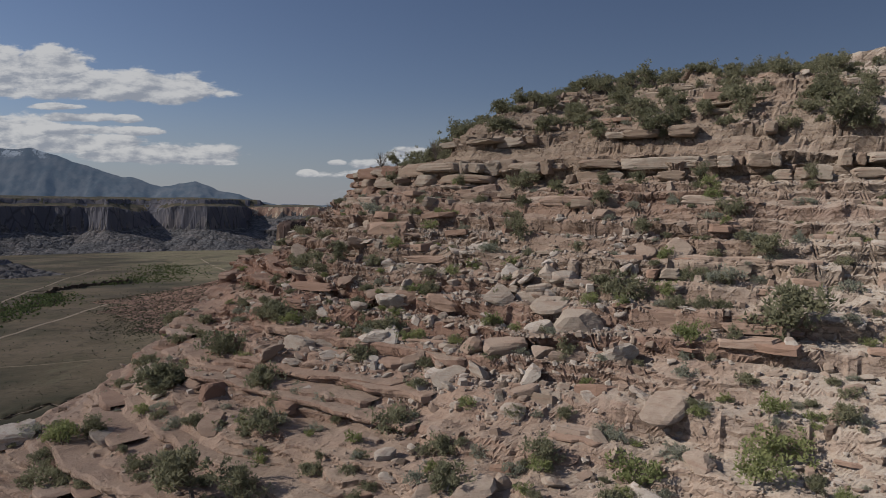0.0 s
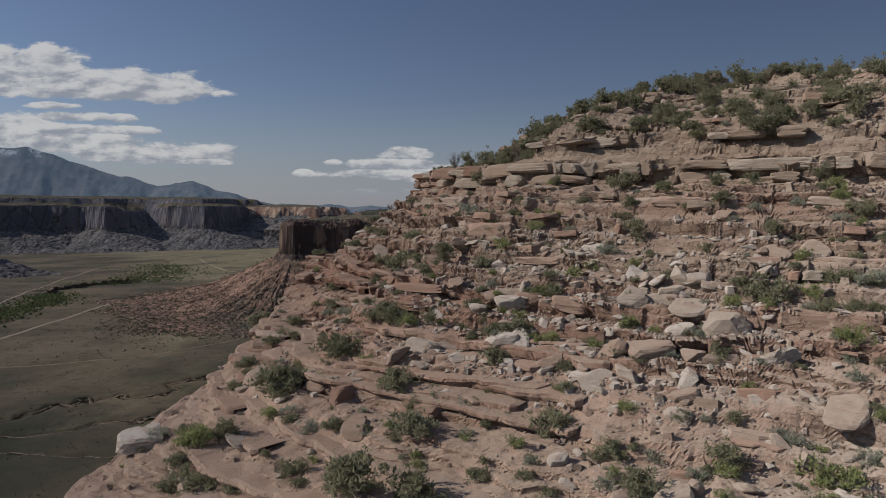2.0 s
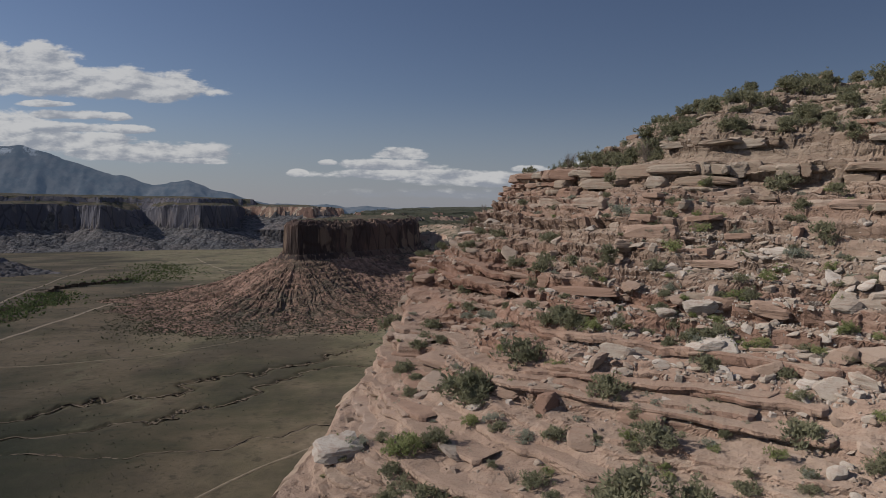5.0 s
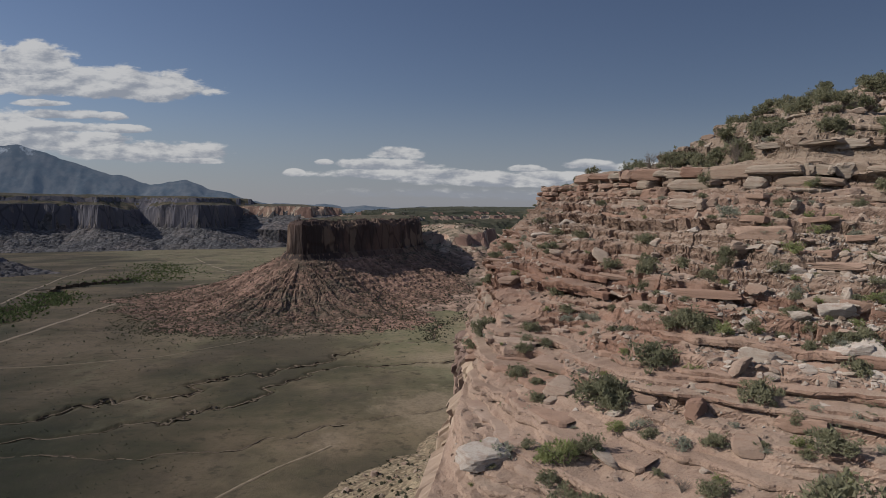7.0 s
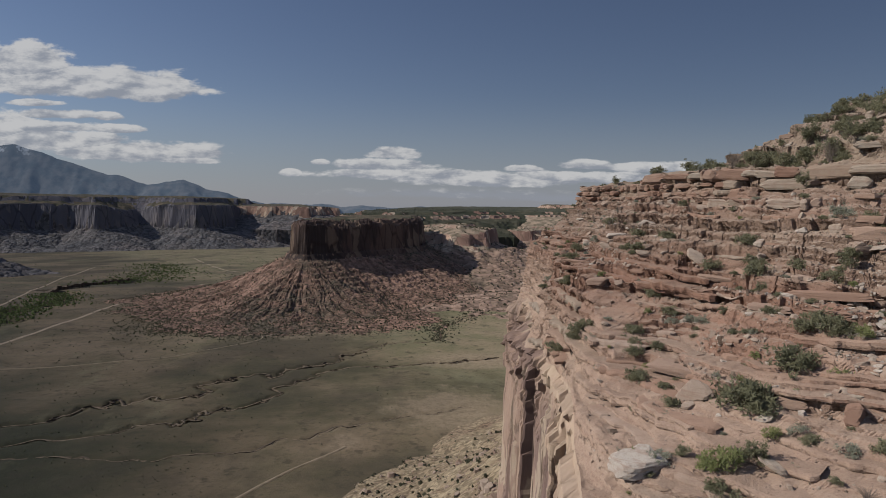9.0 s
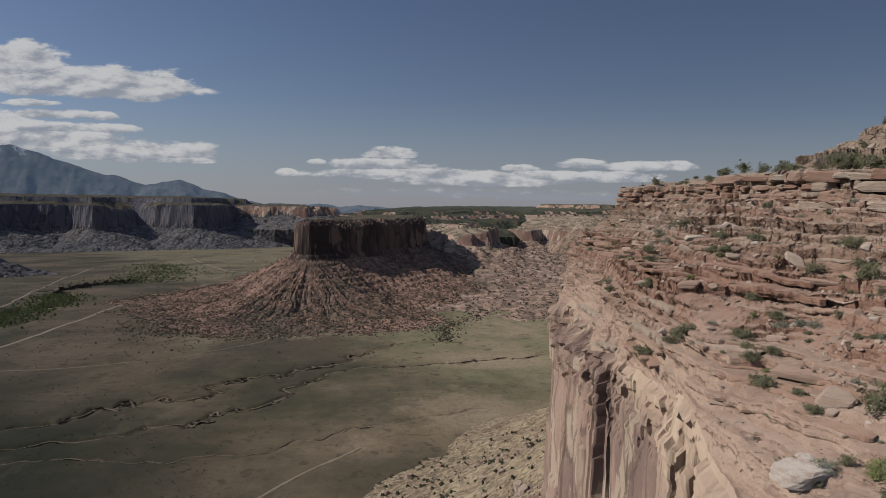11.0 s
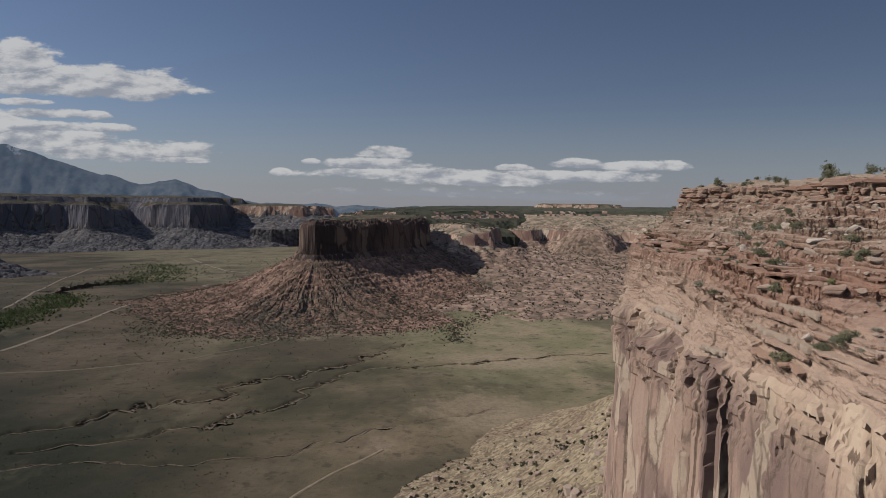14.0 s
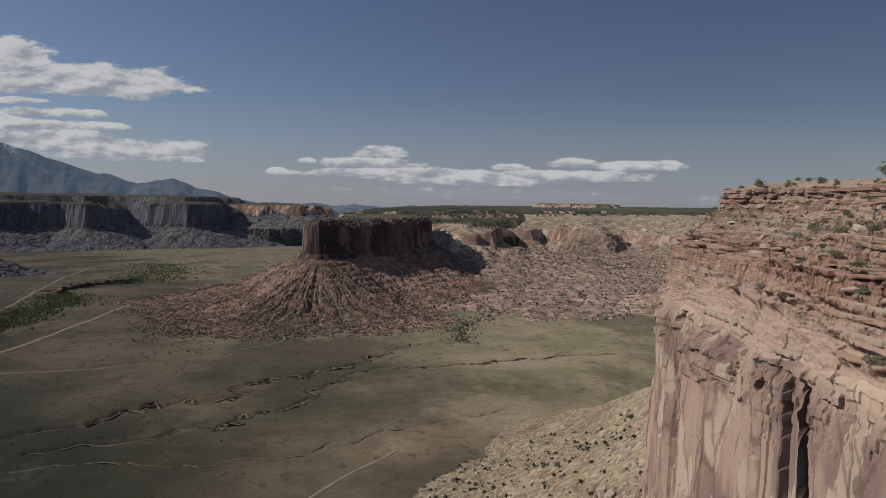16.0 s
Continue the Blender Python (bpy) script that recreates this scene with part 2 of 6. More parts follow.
def cliff_material(name, base, pale, dark, streak=0.12, size=1.0, low=None):
    """Massive sandstone wall with desert varnish streaks and pale fresh scars."""
    m, t, p = material(name, 0.85)
    g, s = place_of(t)
    pos = g.outputs["Position"]
    runs = grain(t, pos, size, 5.0, 0.6, (0.34, 0.34, 0.028))
    sheet = grain(t, pos, streak * size, 6.0, 0.55, (1.0, 1.0, 0.45))
    scar = grain(t, pos, 0.16 * size, 5.0, 0.5, (1.0, 1.0, 0.42))
    fine = grain(t, pos, 1.4 * size, 6.0, 0.7)
    blot = grain(t, pos, 0.3 * streak * size, 5.0, 0.6)
    # varnish hangs in broad sheets with ragged lower ends; between them the wall is clean
    mixed = calc(t, "ADD", calc(t, "MULTIPLY", sheet, 0.8), calc(t, "MULTIPLY", runs, 0.2))
    col = ramp(t, mixed, ((0.43, dark), (0.49, tuple(0.6 * d + 0.4 * b for d, b in zip(dark, base))), (0.515, base), (0.62, tuple(0.7 * b + 0.3 * q for b, q in zip(base, pale)))))
    col = blend(t, calc(t, "MULTIPLY", fade(t, scar, 0.56, 0.585), 0.8), col, pale)
    col = blend(t, calc(t, "MULTIPLY", fade(t, fine, 0.45, 0.8), 0.3), col, tuple(c * 0.62 for c in base))
    split = seams(t, pos, 0.22 * size, (1.0, 1.0, 0.25), fine)
    col = blend(t, calc(t, "MULTIPLY", split, 0.6), col, tuple(c * 0.35 for c in base))
    if low:  # cream upper bed, free of varnish
        lift = calc(t, "ADD", s.outputs[2], calc(t, "MULTIPLY", calc(t, "SUBTRACT", blot, 0.5), 34.0))
        col = blend(t, calc(t, "MULTIPLY", fade(t, lift, *low), 0.6), col, (0.50, 0.385, 0.285))
    wire(t, col, p.inputs["Base Color"])
    relief(t, p, calc(t, "SUBTRACT", calc(t, "ADD", fine, calc(t, "MULTIPLY", runs, 0.4)), calc(t, "MULTIPLY", split, 0.4)), 0.8, 0.22 / size)
    return m


def scree_material(name, a, b, c, size=1.0):
    """Stony debris: mixed soil with speckled stones and low scrub tint."""
    m, t, p = material(name, 0.95)
    g, s = place_of(t)
    pos = g.outputs["Position"]
    big = grain(t, pos, 0.02 * size, 5.0, 0.6)
    mid = grain(t, pos, 0.16 * size, 5.0, 0.65)
    v = t.nodes.new("ShaderNodeTexVoronoi")
    v.inputs["Scale"].default_value = 0.7 * size
    wire(t, pos, v.inputs["Vector"])
    col = ramp(t, calc(t, "ADD", calc(t, "MULTIPLY", big, 0.6), calc(t, "MULTIPLY", mid, 0.4)), ((0.36, a), (0.5, b), (0.62, c)))
    tone = t.nodes.new("ShaderNodeHueSaturation")
    wire(t, col, tone.inputs["Color"])
    sv = t.nodes.new("ShaderNodeSeparateXYZ")
    wire(t, v.outputs["Color"], sv.inputs[0])
    wire(t, fade(t, sv.outputs[0], 0.0, 1.0, 0.62, 1.30), tone.inputs["Value"])
    wire(t, tone.outputs[0], p.inputs["Base Color"])
    relief(t, p, calc(t, "SUBTRACT", mid, v.outputs["Distance"]), 0.8, 0.5 / size)
    return m


def floor_material():
    """Valley floor: olive grassland, brown scrub and bare tan flats."""
    m, t, p = material("valley_grassland", 0.97)
    g, s = place_of(t)
    pos = g.outputs["Position"]
    big = grain(t, pos, 0.0042, 6.0, 0.6)
    mid = grain(t, pos, 0.022, 6.0, 0.65)
    drift = grain(t, pos, 0.010, 4.0, 0.5, (0.5, 1.7, 1.0))
    fine = grain(t, pos, 0.35, 5.0, 0.75)
    col = ramp(t, calc(t, "ADD", calc(t, "MULTIPLY", big, 0.6), calc(t, "MULTIPLY", mid, 0.4)),
               ((0.38, (0.052, 0.047, 0.030)), (0.47, (0.085, 0.074, 0.045)), (0.54, (0.130, 0.102, 0.066)), (0.64, (0.180, 0.137, 0.094))))
    col = blend(t, calc(t, "MULTIPLY", fade(t, drift, 0.52, 0.68), 0.42), col, (0.20, 0.145, 0.098))
    # lighter grass towards the far side and the butte
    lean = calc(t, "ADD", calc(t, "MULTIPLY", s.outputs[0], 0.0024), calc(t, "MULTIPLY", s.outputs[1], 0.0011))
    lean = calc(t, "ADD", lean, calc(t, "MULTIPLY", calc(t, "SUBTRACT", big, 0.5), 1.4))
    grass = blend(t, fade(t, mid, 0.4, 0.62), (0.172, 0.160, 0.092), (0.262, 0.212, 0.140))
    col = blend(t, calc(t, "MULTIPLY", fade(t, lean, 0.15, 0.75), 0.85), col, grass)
    # cloud shade over the near left flats, painted in as a dark blend
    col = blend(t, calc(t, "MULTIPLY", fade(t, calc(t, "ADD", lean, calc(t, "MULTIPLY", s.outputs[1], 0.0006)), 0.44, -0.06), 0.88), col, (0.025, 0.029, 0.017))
    col = blend(t, calc(t, "MULTIPLY", fade(t, fine, 0.48, 0.72), 0.5), col, (0.055, 0.056, 0.032))
    belt = grain(t, pos, 0.0075, 6.0, 0.68, (1.0, 0.55, 1.0))
    col = blend(t, calc(t, "MULTIPLY", fade(t, belt, 0.50, 0.62), 0.6), col, (0.062, 0.052, 0.038))
    col = blend(t, calc(t, "MULTIPLY", fade(t, belt, 0.45, 0.33), 0.55), col, (0.20, 0.185, 0.115))
    spots_ = grain(t, pos, 0.11, 5.0, 0.7)
    col = blend(t, calc(t, "MULTIPLY", fade(t, spots_, 0.54, 0.66), 0.6), col, (0.045, 0.040, 0.028))
    # bare tan flats below the near cliff
    for cx, cy, rx, ry in ((-64, 366, 17, 22), (-8, 420, 44, 46), (30, 560, 60, 30), (-120, 690, 60, 45)):
        ex = calc(t, "DIVIDE", calc(t, "SUBTRACT", s.outputs[0], cx), rx)
        ey = calc(t, "DIVIDE", calc(t, "SUBTRACT", s.outputs[1], cy), ry)
        rr = calc(t, "ADD", calc(t, "SQRT", calc(t, "ADD", calc(t, "MULTIPLY", ex, ex), calc(t, "MULTIPLY", ey, ey))), calc(t, "MULTIPLY", calc(t, "SUBTRACT", mid, 0.5), 3.2))
        col = blend(t, calc(t, "MULTIPLY", fade(t, rr, 1.15, 0.6), 0.62), col, blend(t, fade(t, fine, 0.4, 0.65), (0.30, 0.235, 0.165), (0.20, 0.155, 0.108)))
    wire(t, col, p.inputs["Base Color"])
    relief(t, p, fine, 0.6, 0.6)
    return m


def plain(name, a, b, scale, rough=0.9, bump=0.3):
    m, t, p = material(name, rough)
    g, s = place_of(t)
    n = grain(t, g.outputs["Position"], scale, 6.0, 0.65)
    wire(t, blend(t, fade(t, n, 0.3, 0.7), a, b), p.inputs["Base Color"])
    if bump:
        relief(t, p, n, bump, 0.3 / scale)
    return m


def stone_material(name, a, b, c):
    """Loose stone, each piece with its own tone."""
    m, t, p = material(name, 0.92)
    g, s = place_of(t)
    info = t.nodes.new("ShaderNodeObjectInfo")
    own = calc(t, "FRACT", calc(t, "ADD", info.outputs["Random"], g.outputs["Random Per Island"]))
    pos = g.outputs["Position"]
    n = grain(t, pos, 1.6, 6.0, 0.7)
    beds = grain(t, pos, 1.0, 4.0, 0.65, (0.4, 0.4, 6.0))
    grit = grain(t, pos, 9.0, 5.0, 0.75)
    col = ramp(t, own, ((0.1, a), (0.5, b), (0.9, c)))
    col = blend(t, calc(t, "MULTIPLY", fade(t, n, 0.42, 0.75), 0.5), col, (0.25, 0.165, 0.125))
    col = blend(t, calc(t, "MULTIPLY", fade(t, beds, 0.50, 0.66), 0.45), col, (0.27, 0.17, 0.125))
    col = blend(t, calc(t, "MULTIPLY", fade(t, grit, 0.48, 0.72), 0.4), col, (0.20, 0.13, 0.10))
    wire(t, col, p.inputs["Base Color"])
    relief(t, p, calc(t, "ADD", calc(t, "ADD", n, beds), calc(t, "MULTIPLY", grit, 0.4)), 0.9, 0.11)
    return m


def leaf_material(name, a, b):
    m, t, p = material(name, 0.7)
    info = t.nodes.new("ShaderNodeObjectInfo")
    g, s = place_of(t)
    own = calc(t, "ADD", calc(t, "MULTIPLY", info.outputs["Random"], 0.5), calc(t, "MULTIPLY", g.outputs["Random Per Island"], 0.5))
    tint = blend(t, own, a, b)
    wire(t, tint, p.inputs["Base Color"])
    thin = t.nodes.new("ShaderNodeBsdfTranslucent")
    wire(t, tint, thin.inputs[0])
    both = t.nodes.new("ShaderNodeMixShader")
    both.inputs[0].default_value = 0.45
    wire(t, p.outputs[0], both.inputs[1])
    wire(t, thin.outputs[0], both.inputs[2])
    wire(t, both.outputs[0], t.nodes["Material Output"].inputs[0])
    return m


def mountain_material():
    """Far forested range as a backdrop, the haze of miles of air painted in."""
    m, t, p = material("far_range", 1.0)
    g, s = place_of(t)
    n = grain(t, g.outputs["Position"], 0.011, 7.0, 0.65, (1.0, 1.0, 0.6))
    snow = calc(t, "MULTIPLY", fade(t, calc(t, "ADD", s.outputs[2], calc(t, "MULTIPLY", n, 260.0)), 610, 660), fade(t, n, 0.50, 0.56))
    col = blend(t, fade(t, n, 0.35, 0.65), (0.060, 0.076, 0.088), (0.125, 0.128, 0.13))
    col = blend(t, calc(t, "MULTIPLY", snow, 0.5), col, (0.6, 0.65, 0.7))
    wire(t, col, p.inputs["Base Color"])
    # faint blue glow adds to the painted distance haze
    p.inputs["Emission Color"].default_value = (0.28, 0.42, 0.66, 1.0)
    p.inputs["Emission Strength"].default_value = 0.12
    return m


MAT_HILL = hill_material()
MAT_CLIFF = cliff_material("varnished_sandstone_wall", (0.289, 0.200, 0.155), (0.372, 0.296, 0.224), (0.182, 0.124, 0.105), 0.075, low=(164.0, 175.0))
# deep shade of the butte's long side is put into these dark wall colours
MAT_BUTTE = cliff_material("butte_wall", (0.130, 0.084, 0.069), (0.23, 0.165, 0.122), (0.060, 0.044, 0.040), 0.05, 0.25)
MAT_MESA = cliff_material("mesa_wall", (0.40, 0.275, 0.21), (0.50, 0.42, 0.33), (0.24, 0.15, 0.12), 0.05, 0.2)
MAT_TALUS = scree_material("tan_talus", (0.185, 0.130, 0.092), (0.240, 0.190, 0.126), (0.300, 0.245, 0.168))
MAT_RED_TALUS = scree_material("red_talus", (0.105, 0.086, 0.064), (0.185, 0.120, 0.090), (0.285, 0.180, 0.136), 0.35)
# shade and blue distance haze are painted into this wall's grey colours
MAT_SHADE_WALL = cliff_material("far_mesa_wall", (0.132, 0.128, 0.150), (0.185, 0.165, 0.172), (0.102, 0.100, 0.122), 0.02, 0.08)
MAT_FAR_TALUS = scree_material("far_talus", (0.150, 0.118, 0.088), (0.240, 0.166, 0.128), (0.330, 0.245, 0.188), 0.2)
# talus colours darkened and cooled to carry the same shade and haze
MAT_SHADE_TALUS = scree_material("dark_talus", (0.080, 0.081, 0.088), (0.115, 0.110, 0.112), (0.160, 0.140, 0.134), 0.1)
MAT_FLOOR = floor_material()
MAT_ROAD = plain("pale_dirt_road", (0.28, 0.222, 0.16), (0.37, 0.295, 0.22), 0.3)
MAT_SCRUB_TOP = plain("wooded_mesa_top", (0.040, 0.046, 0.030), (0.15, 0.118, 0.084), 0.03)
MAT_BENCH = plain("scrubby_rock_bench", (0.10, 0.090, 0.062), (0.37, 0.285, 0.215), 0.06)
MAT_WOOD = plain("dense_woodland", (0.030, 0.037, 0.024), (0.085, 0.080, 0.056), 0.02)
MAT_TRACK = plain("faint_track", (0.19, 0.155, 0.105), (0.27, 0.215, 0.155), 0.15)
MAT_SAND = plain("wash_sand", (0.15, 0.118, 0.084), (0.23, 0.18, 0.13), 0.2)
# bank earth coloured dark to stand for shade on its steep face
MAT_BANK = plain("dark_earth_bank", (0.075, 0.058, 0.042), (0.13, 0.10, 0.074), 0.2)
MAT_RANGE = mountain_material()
MAT_STONE = stone_material("loose_sandstone", (0.290, 0.212, 0.164), (0.326, 0.256, 0.205), (0.384, 0.312, 0.252))
MAT_GREY_STONE = stone_material("pale_grey_sandstone", (0.352, 0.295, 0.242), (0.405, 0.352, 0.299), (0.458, 0.409, 0.361))
MAT_BARK = plain("grey_bark", (0.13, 0.10, 0.08), (0.22, 0.18, 0.15), 6.0)
MAT_JUNIPER = leaf_material("juniper_foliage", (0.175, 0.178, 0.108), (0.300, 0.288, 0.185))
MAT_SAGE = leaf_material("sage_foliage", (0.25, 0.265, 0.205), (0.37, 0.37, 0.29))
MAT_BRIGHT = leaf_material("fresh_green_foliage", (0.20, 0.230, 0.095), (0.33, 0.345, 0.160))
MAT_TWIG = leaf_material("bare_twigs", (0.18, 0.145, 0.12), (0.27, 0.23, 0.20))
MAT_COTTON = leaf_material("cottonwood_foliage", (0.077, 0.105, 0.040), (0.136, 0.164, 0.071))
MAT_FAR_SCRUB = leaf_material("far_scrub", (0.055, 0.062, 0.040), (0.12, 0.118, 0.078))

# ---------------------------------------------------------------- noise and mesh helpers


def dice(*ints):
    h = np.zeros(np.broadcast(*ints).shape, np.uint32) + np.uint32(2166136261)
    with np.errstate(over="ignore"):
        for v in ints:
            h = (h ^ (np.asarray(v).astype(np.int64) & 0xFFFFFFFF).astype(np.uint32)) * np.uint32(16777619)
            h ^= h >> np.uint32(15)
            h = h * np.uint32(2246822519)
            h ^= h >> np.uint32(13)
    return h.astype(np.float64) / 4294967295.0


def ease(v):
    return v * v * (3 - 2 * v)


def step(lo, hi, v):
    return ease(np.clip((v - lo) / (hi - lo), 0, 1))


def bumps(x, y, z, seed=0):
    """Smooth noise, -1 to 1."""
    ix, iy, iz = np.floor(x), np.floor(y), np.floor(z)
    fx, fy, fz = ease(x - ix), ease(y - iy), ease(z - iz)
    total = 0
    for a in (0, 1):
        for b in (0, 1):
            for c in (0, 1):
                wgt = (fx if a else 1 - fx) * (fy if b else 1 - fy) * (fz if c else 1 - fz)
                total = total + wgt * dice(ix + a, iy + b, iz + c, seed + 0 * ix)
    return total * 2 - 1


def rough(x, y, z, seed=0, octaves=4, gain=0.5):
    total, amp, f = 0, 1.0, 1.0
    for k in range(octaves):
        total = total + amp * bumps(x * f, y * f, z * f, seed + 17 * k)
        amp, f = amp * gain, f * 2.03
    return total


def spline(points, u):
    """Catmull-Rom through the points, u from 0 to count - 1."""
    p = np.array(points, float)
    p = np.vstack((2 * p[0] - p[1], p, 2 * p[-1] - p[-2]))
    i = np.clip(np.floor(u).astype(int), 0, len(points) - 2)
    f = (u - i)[:, None]
    a, b, c, d = p[i], p[i + 1], p[i + 2], p[i + 3]
    return 0.5 * (2 * b + (c - a) * f + (2 * a - 5 * b + 4 * c - d) * f ** 2 + (3 * b - a - 3 * c + d) * f ** 3)


def mesh_from(name, verts, faces, mat, smooth=False):
    """faces: one array of equal faces (triangles or quads)."""
    verts, faces = np.asarray(verts, np.float32).reshape(-1, 3), np.asarray(faces, np.int32)
    me = bpy.data.meshes.new(name)
    n, k = faces.shape
    me.vertices.add(len(verts))
    me.vertices.foreach_set("co", verts.ravel())
    me.loops.add(n * k)
    me.loops.foreach_set("vertex_index", faces.ravel())
    me.polygons.add(n)
    me.polygons.foreach_set("loop_start", np.arange(0, n * k, k, dtype=np.int32))
    me.polygons.foreach_set("use_smooth", np.full(n, smooth))
    me.update(calc_edges=True)
    me.materials.append(mat)
    return me


def grid_faces(rows, cols, closed=False):
    i = np.arange(rows * cols).reshape(rows, cols)
    if closed:
        i = np.hstack((i, i[:, :1]))
    return np.stack((i[:-1, :-1], i[:-1, 1:], i[1:, 1:], i[1:, :-1]), -1).reshape(-1, 4)


def grid(name, p, mat, smooth=False, closed=False):
    return mesh_from(name, p.reshape(-1, 3), grid_faces(p.shape[0], p.shape[1], closed), mat, smooth)


def part(name, me, parent, label=""):
    ob = new(name, me)
    ob.parent = parent
    return tagged(ob, label)


# ---------------------------------------------------------------- the valley floor

HUB = np.array((-40.0, 10.0))


def floor_z(x, y):
    d = np.hypot(x - HUB[0], y - HUB[1])
    over = np.maximum(d - 850, 0)
    return 67.0 - 0.041 * over * step(0, 500, over) + 1.2 * rough(x / 90, y / 90, 0 * x, 5, 3)


# washes cut into the floor, as bends in plan
WASHES = (
    (((-330, 372), (-252, 399), (-227, 431), (-208, 446), (-181, 460), (-163, 468), (-165, 491), (-141, 511), (-126, 515), (-112, 537), (-93, 555), (-70, 595), (-54, 618), (-6, 630), (4, 701), (40, 771), (88, 856)), 2.6, 2.2),
    (((-240, 372), (-174, 401), (-161, 405), (-151, 423), (-136, 438), (-118, 461), (-111, 494), (-81, 536), (-44, 548), (9, 556), (41, 569), (120, 590)), 2.4, 1.9),
    (((-290, 340), (-215, 352), (-150, 352), (-95, 372), (-55, 405), (0, 430)), 1.8, 0.8),
    (((-500, 560), (-470, 650), (-452, 720), (-448, 800), (-455, 900), (-500, 1000), (-528, 1125), (-534, 1246), (-507, 1310), (-520, 1500), (-600, 1750), (-700, 2050), (-800, 2500)), 12.0, 6.0),
)


def carve(x, y):
    z = floor_z(x, y)
    for bends, width, deep in WASHES:
        u = np.linspace(0, len(bends) - 1, 60 * len(bends))
        line = spline(bends, u)
        w = np.hypot(*np.gradient(line, axis=0).T).mean() * 60 / 60
        line[:, 0] += 4.0 * width * 0.5 * rough(u * 3.1, 0 * u, 0 * u, 3, 3)
        line[:, 1] += 5.0 * width * 0.5 * rough(u * 3.7, 0 * u + 9, 0 * u, 4, 3)
        lo, hi = line.min(0) - 30, line.max(0) + 30
        pick = np.where((x > lo[0]) & (x < hi[0]) & (y > lo[1]) & (y < hi[1]))[0]
        for chunk in np.array_split(pick, max(1, len(pick) // 4000)):
            if not len(chunk):
                continue
            d = np.sqrt(((x[chunk, None] - line[None, :, 0]) ** 2 + (y[chunk, None] - line[None, :, 1]) ** 2).min(1))
            wob = 1 + 0.5 * bumps(x[chunk] / 14, y[chunk] / 14, 0 * d, 8)
            z[chunk] -= deep * (1 - step(0.55, 1.0, d / (width * wob)))
    return z


def build_floor():
    ring = np.concatenate((np.geomspace(40, 240, 20)[:-1], np.geomspace(240, 1250, 235)[:-1], np.geomspace(1250, 9000, 50)))
    turn = np.radians(np.concatenate((np.linspace(-180, -46, 60)[:-1], np.linspace(-42, 42, 340)[:-1], np.linspace(46, 180, 60)[:-1])))
    r, a = np.meshgrid(ring, turn, indexing="ij")
    x, y = (HUB[0] + r * np.sin(a)).ravel(), (HUB[1] + r * np.cos(a)).ravel()
    p = np.stack((x, y, carve(x, y)), -1).reshape(len(ring), len(turn), 3)
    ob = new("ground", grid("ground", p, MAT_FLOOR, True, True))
    tagged(ob, "olive grassy valley floor cut by dry washes", "valley floor", kind="structure")


build_floor()


def build_road(name, bends, width, label, mat):
    u = np.linspace(0, len(bends) - 1, 40 * len(bends))
    c = spline(bends, u)
    d = np.gradient(c, axis=0)
    n = np.stack((-d[:, 1], d[:, 0]), -1) / np.hypot(d[:, 0], d[:, 1])[:, None]
    rows = []
    for k in (-1, -0.6, 0, 0.6, 1):
        q = c + n * (width / 2 * k + 0.25 * rough(c[:, 0] / 6, c[:, 1] / 6, 0 * u + k, 31, 2)[:, None])
        rows.append(np.column_stack((q, floor_z(q[:, 0], q[:, 1]) + (0.28 if abs(k) < 1 else -0.2))))
    tagged(new(name, grid(name, np.array(rows), mat, True)), label, "dirt road", kind="structure")


build_road("road", ((-420, 420), (-392, 520), (-374, 602), (-368, 665), (-365, 748), (-364, 851), (-353, 910), (-334, 957), (-340, 1060), (-347, 1173)), 4.6, "pale dirt road across the grassy valley floor", MAT_ROAD)
build_road("road", ((-130, 262), (-108, 300), (-90, 330), (-73, 352), (-66, 362)), 2.4, "short dirt track ending on a bare flat", MAT_TRACK)
build_road("road", ((-400, 520), (-319, 534), (-274, 545), (-224, 568), (-195, 594), (-161, 639), (-165, 675)), 2.0, "faint dirt track over the grass", MAT_TRACK)
build_road("road", ((-460, 700), (-486, 822), (-517, 936), (-595, 1157), (-669, 1393), (-776, 1806)), 4.2, "pale dirt road beyond the creek", MAT_ROAD)
build_road("road", ((-700, 2400), (-560, 2000), (-470, 1760), (-410, 1618), (-328, 1522)), 5.0, "distant dirt road winding up the valley", MAT_ROAD)


